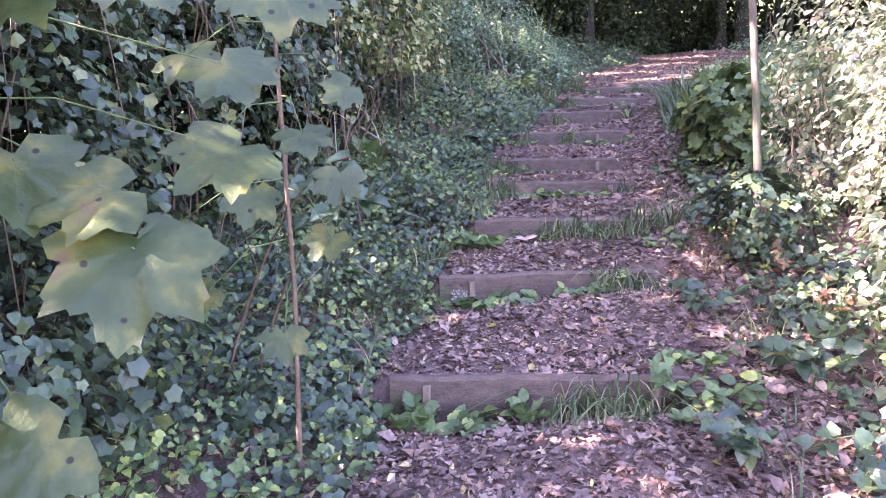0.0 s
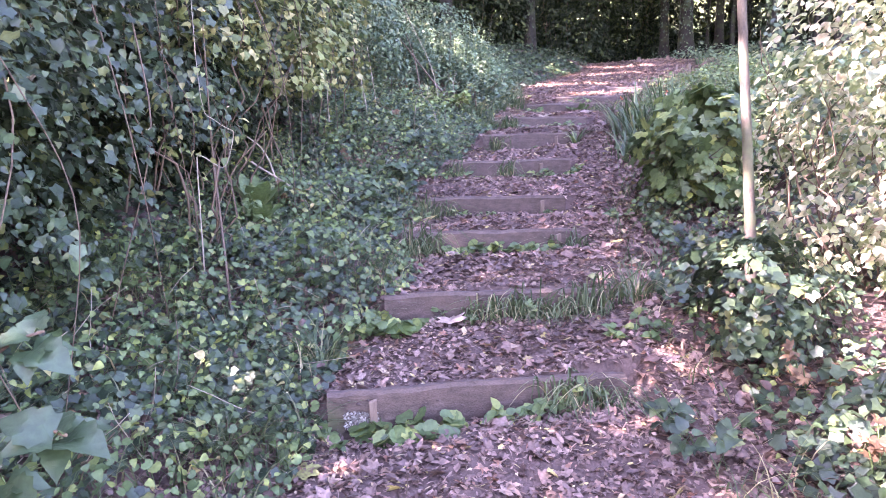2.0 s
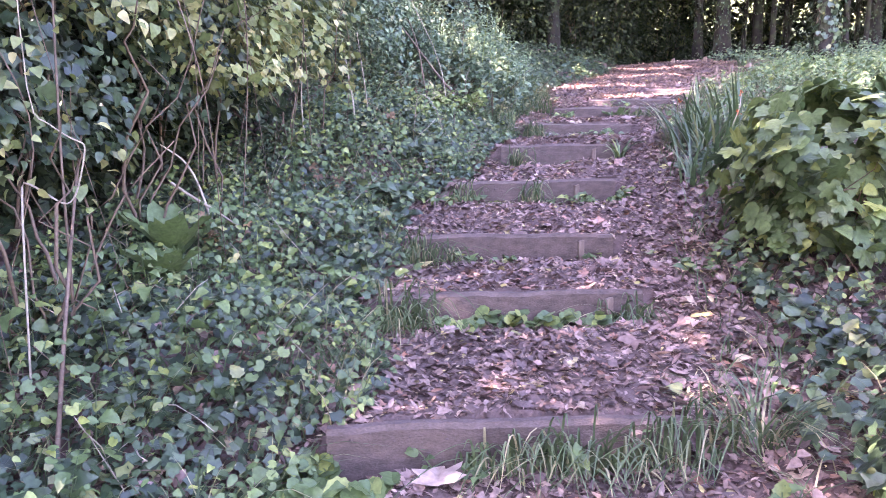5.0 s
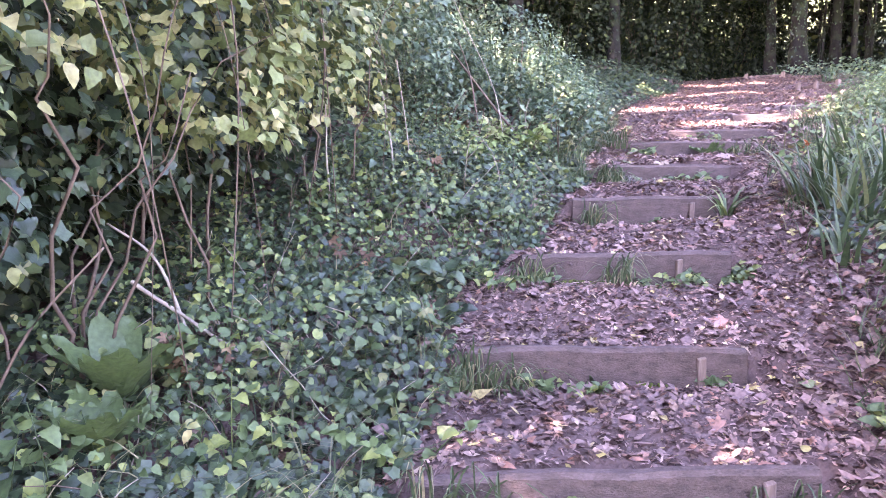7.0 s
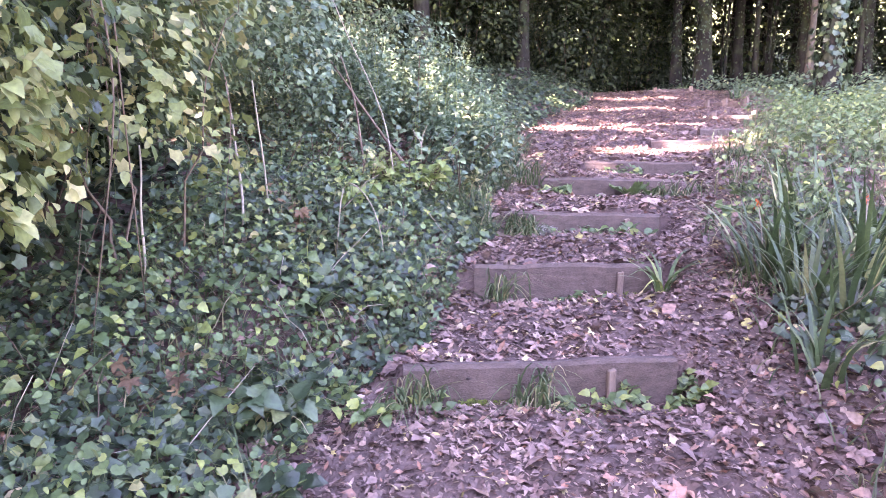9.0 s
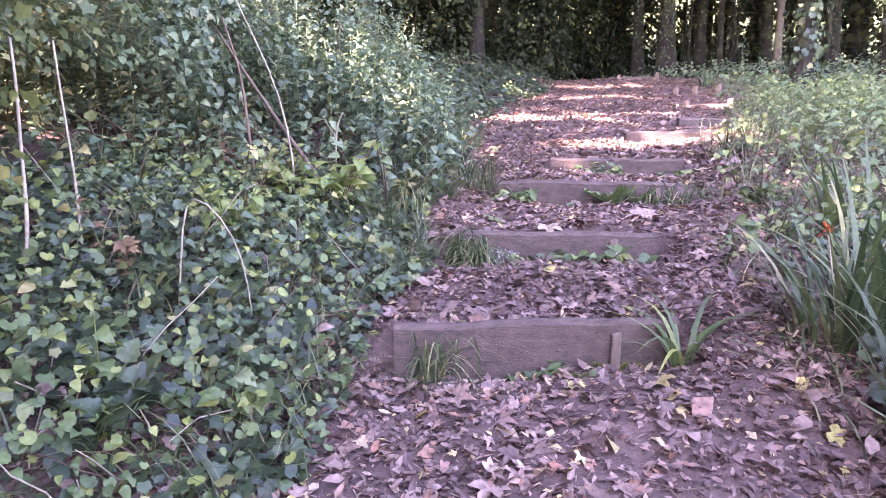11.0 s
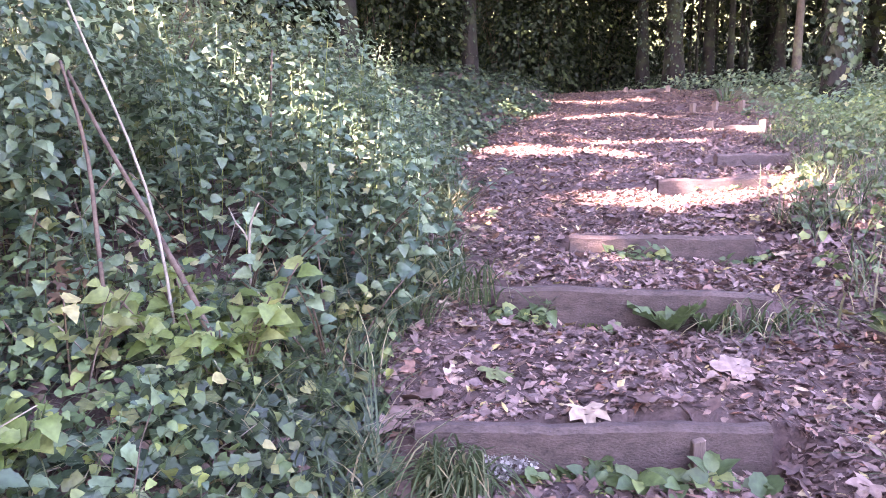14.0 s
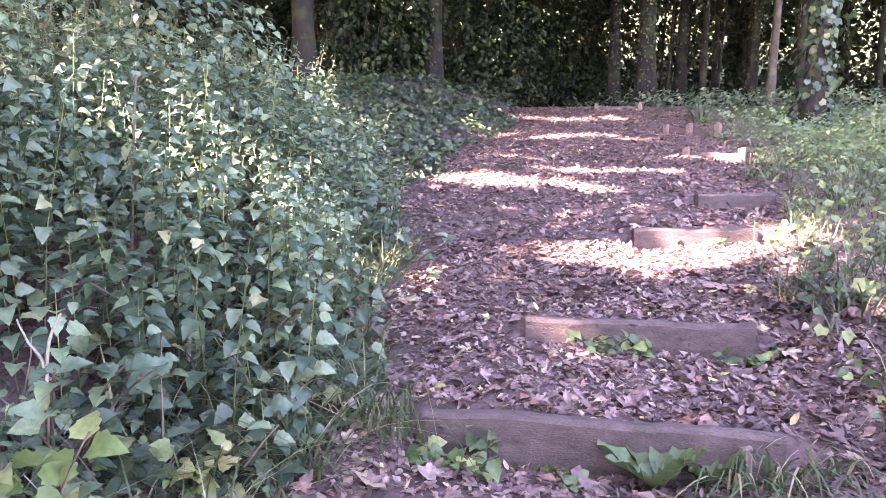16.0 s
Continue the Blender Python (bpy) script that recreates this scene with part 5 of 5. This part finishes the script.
def tree(name, x, y, r, h, lean, crown, n, leaf, label, bark, mat, ivy=0, limbs=7, bare=0.45):
    """A tapered trunk with limbs and a crown of many leaf clumps; ivy may climb it."""
    ob = tagged(new(name), label, "tree", "trees of the wood")
    ob.location = at_ground(x, y, -0.1)
    tr = Soup()
    t = np.linspace(0, 1, 12)
    axis = np.stack([lean[0] * t ** 1.3 * h + 0.04 * np.sin(5 * t + x), lean[1] * t ** 1.3 * h + 0.04 * np.sin(4 * t + y), h * t], 1)
    tr.tube(axis, r * (1.0 - 0.75 * t) * (1 + 0.5 * np.exp(-t * 22)), 9)
    part_mesh("trunk", tr.mesh("trunk"), bark, ob, smooth=True)
    tips = []
    for k in range(limbs):
        f = rng.uniform(bare, 0.95)
        p = np.array([np.interp(f, t, axis[:, q]) for q in range(3)])
        a = 6.28 * k / limbs + rng.uniform(-0.4, 0.4)
        pts = arc(p, (math.cos(a), math.sin(a), rng.uniform(0.2, 0.9)), crown * rng.uniform(0.6, 1.1), 0.15, 7)
        pts[1:] += rng.normal(0, 0.05, (6, 3))
        part_mesh("limb", Soup().tube(pts, np.linspace(r * 0.35, r * 0.07, 7), 5).mesh("limb"), bark, ob, smooth=True)
        tips += [pts[3], pts[5], pts[6]]
    if n:
        tips = np.array(tips + [axis[-1], axis[-2]])
        c = tips[rng.integers(0, len(tips), n)]
        p = c + rng.normal(0, 1, (n, 3)) * [crown * 0.33, crown * 0.33, crown * 0.22]
        # crown opened on purpose where it would shade a chosen sun patch
        p = p[~shades_spot(p + np.array(ob.location))]
        n = len(p)
        cr = Soup().leaves(L_OVATE if y < 8 and x > 0 else L_KITE, p, unit(rng.normal(0, 0.5, (n, 3)) + [0, 0, 0.8]), unit(rng.normal(0, 0.7, (n, 3)) + [0, 0, -0.5]), leaf * rng.uniform(0.6, 1.3, n))
        part_mesh("crown", cr.mesh("crown"), mat, ob)
    if ivy:
        tt = rng.random(ivy) ** 0.8 * 0.75
        ax = np.stack([np.interp(tt, t, axis[:, q]) for q in range(3)], 1)
        a = rng.uniform(0, 6.28, ivy)
        d = np.stack([np.cos(a), np.sin(a), 0 * a], 1)
        rad = np.interp(tt, t, r * (1 - 0.75 * t)) + rng.random(ivy) ** 2 * 0.35 * (0.6 + 0.4 * np.sin(3 * a + 6 * tt))
        iv = Soup().leaves(L_IVY if y < 22 else L_KITE, ax + d * rad[:, None], unit(d + rng.normal(0, 0.4, (ivy, 3)) + [0, 0, 0.4]), unit(rng.normal(0, 0.4, (ivy, 3)) + [0, 0, -1]), rng.uniform(0.05, 0.11, ivy))
        part_mesh("ivy", iv.mesh("ivy"), M_IVY, ob, "ivy climbing the trunk")
    return ob


tree("young_tree", 2.24, 4.35, 0.028, 5.0, (-0.055, -0.03), 1.1, 1400, 0.09, "slim pale-barked young tree beside the path", M_PALEBARK, M_SHRUB, 0, 9, 0.5)
DARK = "tall dark tree trunk in the shady wood"
tree("ivy_tree", 4.95, 20.1, 0.17, 11, (0.02, 0.0), 3.0, 4500, 0.2, "leaning tree thickly clad in ivy", M_BARK, M_CANOPY, 2800)
tree("ivy_tree", 6.6, 20.5, 0.2, 12, (0.0, 0.01), 3.0, 4500, 0.2, "tree thickly clad in sunlit ivy", M_BARK, M_CANOPY, 2400)
tree("pale_tree", 5.6, 24.5, 0.09, 11, (0.005, 0.0), 2.2, 2500, 0.2, "slim pale straight tree at the edge of the wood", M_PALEBARK, M_CANOPY)
# many of these stand out of view, added so their crowns shade the wood
for x, y, r, h, iv in ((3.3, 26.5, 0.3, 14, 1500), (2.6, 27.5, 0.2, 13, 600), (4.6, 29.0, 0.22, 13, 500), (6.3, 28.5, 0.2, 13, 800), (7.4, 26.5, 0.26, 13, 1200), (8.8, 24.0, 0.24, 12, 1200),
                       (-2.0, 27.0, 0.22, 13, 600), (-4.2, 25.0, 0.25, 13, 800), (-6.4, 24.0, 0.22, 12, 600), (-8.5, 26.0, 0.26, 13, 600), (-5.4, 21.5, 0.2, 12, 600), (-8.0, 19.5, 0.2, 11, 500), (-10.5, 22.0, 0.25, 12, 400),
                       (0.4, 31.0, 0.25, 14, 500), (5.6, 34.0, 0.28, 14, 300), (9.6, 31.0, 0.25, 13, 300), (-3.0, 33.0, 0.3, 14, 300), (11.5, 27.0, 0.25, 12, 600), (13.5, 33.0, 0.3, 13, 300), (-7.5, 32.0, 0.3, 13, 300), (-9.5, 15.5, 0.25, 13, 0), (-13.0, 19.0, 0.25, 13, 0), (-14.0, 13.0, 0.25, 13, 0), (-6.5, 17.8, 0.2, 13, 0), (8.2, 38.0, 0.3, 14, 0), (3.0, 40.0, 0.3, 14, 0), (-12, 29, 0.3, 13, 0), (16, 28, 0.3, 13, 0), (-16, 24, 0.3, 13, 0), (-15, 31, 0.3, 14, 0), (-11, 34, 0.3, 14, 0), (-18, 19, 0.3, 13, 0), (-2, 38, 0.3, 15, 0), (-7, 39, 0.3, 15, 0), (13, 40, 0.3, 15, 0), (-1.5, 23.5, 0.2, 13, 0), (-9.0, 29.5, 0.25, 14, 0), (-2.5, 30.0, 0.25, 14, 0), (-5.6, 28.0, 0.25, 14, 0), (-0.5, 34.5, 0.25, 15, 0), (-6.0, 35.5, 0.3, 15, 0), (-11.0, 25.5, 0.25, 14, 0), (2.2, 33.0, 0.25, 14, 0), (6.8, 31.5, 0.25, 14, 0), (9.8, 28.0, 0.22, 13, 300)):
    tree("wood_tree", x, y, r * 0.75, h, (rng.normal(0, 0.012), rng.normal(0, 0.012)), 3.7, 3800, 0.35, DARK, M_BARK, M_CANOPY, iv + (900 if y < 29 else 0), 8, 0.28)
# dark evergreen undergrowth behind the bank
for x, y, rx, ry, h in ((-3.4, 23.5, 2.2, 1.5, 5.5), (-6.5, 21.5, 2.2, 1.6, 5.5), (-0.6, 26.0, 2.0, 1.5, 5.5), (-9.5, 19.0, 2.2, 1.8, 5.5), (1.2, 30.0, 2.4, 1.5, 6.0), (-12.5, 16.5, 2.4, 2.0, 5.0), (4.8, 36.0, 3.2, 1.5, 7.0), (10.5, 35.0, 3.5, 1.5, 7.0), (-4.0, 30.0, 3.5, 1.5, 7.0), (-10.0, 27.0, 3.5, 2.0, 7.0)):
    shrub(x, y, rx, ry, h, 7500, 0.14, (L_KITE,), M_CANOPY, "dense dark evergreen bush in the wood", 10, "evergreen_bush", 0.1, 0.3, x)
# band of leaves added behind the trees, coloured dark for the wood's shade
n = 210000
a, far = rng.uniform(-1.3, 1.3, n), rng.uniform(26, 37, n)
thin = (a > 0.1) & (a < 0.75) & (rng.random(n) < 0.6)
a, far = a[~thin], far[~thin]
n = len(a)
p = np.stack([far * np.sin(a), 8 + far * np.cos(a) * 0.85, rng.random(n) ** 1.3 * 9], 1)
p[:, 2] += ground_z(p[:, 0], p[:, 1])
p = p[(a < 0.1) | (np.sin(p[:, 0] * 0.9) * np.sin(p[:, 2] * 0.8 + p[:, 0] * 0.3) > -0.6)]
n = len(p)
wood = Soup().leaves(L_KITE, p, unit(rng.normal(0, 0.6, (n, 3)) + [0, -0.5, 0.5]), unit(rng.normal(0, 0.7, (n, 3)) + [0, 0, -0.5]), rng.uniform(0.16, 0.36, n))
tagged(part_mesh("wood_backing", wood.mesh("wood_backing"), M_CANOPY), "band of leaves darkened for shade behind the trunks", "woodland", kind="stuff")
# trees added, mostly out of view, to shade the path, hedge and wood
for x, y, r, h, n in ((-2.7, -5.2, 0.15, 6.0, 7000), (-5.0, 4.6, 0.16, 8.0, 7000), (-5.2, 7.2, 0.18, 10.5, 13000), (-5.0, 9.6, 0.18, 11.0, 13000), (-4.9, 12.2, 0.18, 11.0, 13000), (-4.8, 2.6, 0.16, 8.2, 11000), (-5.4, 14.8, 0.18, 11.5, 14000), (-5.0, 17.6, 0.2, 12.5, 15000), (-3.6, 21.0, 0.2, 12.5, 14000), (-7.8, 12.0, 0.2, 9.5, 8000), (-4.2, -0.8, 0.13, 5.4, 8000), (0.6, -6.5, 0.15, 6.0, 7000)):
    tree("shade_tree", x, y, r, h, (rng.normal(0, 0.01), rng.normal(0, 0.01)), max(2.6, 0.34 * h), int(n * (0.6 if h < 10 else 0.95)), 0.22, "added leafy tree that shades the path", M_BARK, M_CANOPY, 0, 12, 0.42)
for k in range(54):
    a, far = rng.uniform(-0.75, 0.75) if k < 26 else rng.uniform(0.1, 0.5), rng.uniform(19, 32)
    x, y = 1.5 + far * math.sin(a), 5 + far * math.cos(a)
    if abs(float(path_side(np.array([x]), np.array([y]))[1][0])) > 2.2:
        tree("slim_tree", x, y, rng.uniform(0.04, 0.09), rng.uniform(8, 11), (rng.normal(0, 0.02), rng.normal(0, 0.02)), 1.6, 900, 0.2, "slim dark sapling trunk among the wood", M_BARK, M_CANOPY, int(rng.integers(0, 300)), 5, 0.4)


# ---- sycamore saplings beside the first steps ----
def sapling(x, y, tall, leaf_at, label):
    """A thin stem; leaf_at: place of each leaf from the root, its length, the turn of its tip."""
    ob = tagged(new("sycamore_sapling"), label, "sapling", "sycamore saplings")
    ob.location = at_ground(x, y)
    stem = np.array([(0, 0, -0.05), (0.015, 0.01, tall * 0.3), (-0.01, 0.02, tall * 0.65), (0.01, 0.05, tall)])
    part_mesh("stem", Soup().tube(stem, (0.010, 0.008, 0.007, 0.004), 6).mesh("stem"), M_TWIG, ob)
    for (a, b, c), s, turn in leaf_at:
        p = np.array([a, b, c])
        root = np.array([0.0, 0.02, min(c + 0.12, tall * 0.95)])
        pe = Soup().tube(np.stack([root, (root + p) / 2 + [0, 0, 0.05], p]), (0.003, 0.0022, 0.0018), 5)
        stalk = part_mesh("stalk", pe.mesh("stalk"), M_HERB, ob)
        d = np.array([math.sin(radians(turn)), -0.5, -0.55])
        lf = Soup().leaves(L_SYC, [p], [(0.35 + rng.normal(0, 0.2), -0.7 + rng.normal(0, 0.15), 0.75)], [d], s)
        part_mesh("leaf", lf.mesh("leaf"), M_SYC, stalk)
    return ob


sapling(0.2, 0.35, 1.7, [((0.7, -0.08, 1.0), 0.2, 12), ((0.46, -0.1, 1.16), 0.16, 40), ((0.78, 0.12, 1.17), 0.15, -20), ((0.63, -0.2, 1.46), 0.16, 0), ((0.8, 0.08, 1.33), 0.11, 60), ((0.38, -0.25, 1.25), 0.16, 20),
    ((0.83, 0.25, 1.5), 0.14, 15), ((0.28, -0.15, 1.1), 0.15, -40), ((0.43, -0.3, 0.78), 0.16, 30), ((0.58, -0.2, 0.66), 0.15, -30), ((0.68, 0.0, 1.52), 0.15, 90), ((0.33, -0.15, 1.45), 0.16, -60),
    ((0.56, -0.3, 1.52), 0.2, 30), ((0.46, -0.35, 1.36), 0.15, -10), ((0.63, -0.05, 1.1), 0.15, -50)], "sycamore sapling with large yellowing spotted leaves")
sapling(0.57, 1.3, 2.3, [((0.33, -0.23, 1.1), 0.1, 5), ((0.28, -0.2, 0.92), 0.1, -20), ((0.2, -0.2, 1.22), 0.11, 30), ((0.05, -0.25, 1.05), 0.12, 10), ((-0.1, -0.2, 1.2), 0.12, -30), ((0.1, -0.3, 1.4), 0.12, 20), ((-0.15, -0.25, 1.45), 0.13, 50),
    ((0.0, -0.15, 1.65), 0.12, -20), ((0.2, -0.1, 1.6), 0.1, 40), ((-0.2, -0.3, 0.95), 0.12, 0), ((-0.1, -0.3, 0.75), 0.11, -30), ((0.1, -0.2, 0.6), 0.1, 20), ((0.3, -0.1, 1.35), 0.09, -40)], "slim sycamore sapling with a bare straight stem and yellow leaves")


# ---- bramble shoot with broad leaves reaching out of the hedge ----
def bramble_shoot(root, tip, n, leaf):
    ob = tagged(new("bramble_shoot"), "arching bramble shoot with broad dark blue-green leaves", "bramble", "bramble shoots")
    ob.location = at_ground(*root)
    end = np.array(tip) - np.array(ob.location)
    t = np.linspace(0, 1, 10)[:, None]
    pts = end * t + np.array([0, 0, 0.35]) * (4 * t * (1 - t)) * 0.6
    part_mesh("stem", Soup().tube(pts, np.linspace(0.006, 0.003, 10), 6).mesh("stem"), M_TWIG, ob, smooth=True)
    for k in range(n):
        f = 0.55 + 0.45 * k / (n - 1)
        p = np.array([np.interp(f, t[:, 0], pts[:, q]) for q in range(3)])
        a = k * 2.2
        d = np.array([0.8 * math.cos(a), 0.8 * math.sin(a) - 0.3, -0.25])
        q = p + d * 0.05
        stalk = part_mesh("stalk", Soup().tube(np.stack([p, (p + q) / 2 + [0, 0, 0.01], q]), (0.002, 0.0016, 0.0014), 5).mesh("stalk"), M_HERB, ob)
        for turn in (-1.0, 0.0, 1.0):
            e = np.array([d[0] * math.cos(turn) - d[1] * math.sin(turn), d[0] * math.sin(turn) + d[1] * math.cos(turn), -0.3])
            lf = Soup().leaves(L_NETTLE, [q], [(0.15 + rng.normal(0, 0.2), -0.45 + rng.normal(0, 0.2), 1.0)], [e], leaf * (1.1 if turn == 0 else 0.85))
            part_mesh("leaf", lf.mesh("leaf"), M_IVY, stalk)
    return ob


bramble_shoot((0.1, 1.75), (0.86, 1.38, 1.1), 5, 0.09)
bramble_shoot((0.05, 1.6), (0.72, 1.5, 1.22), 5, 0.085)
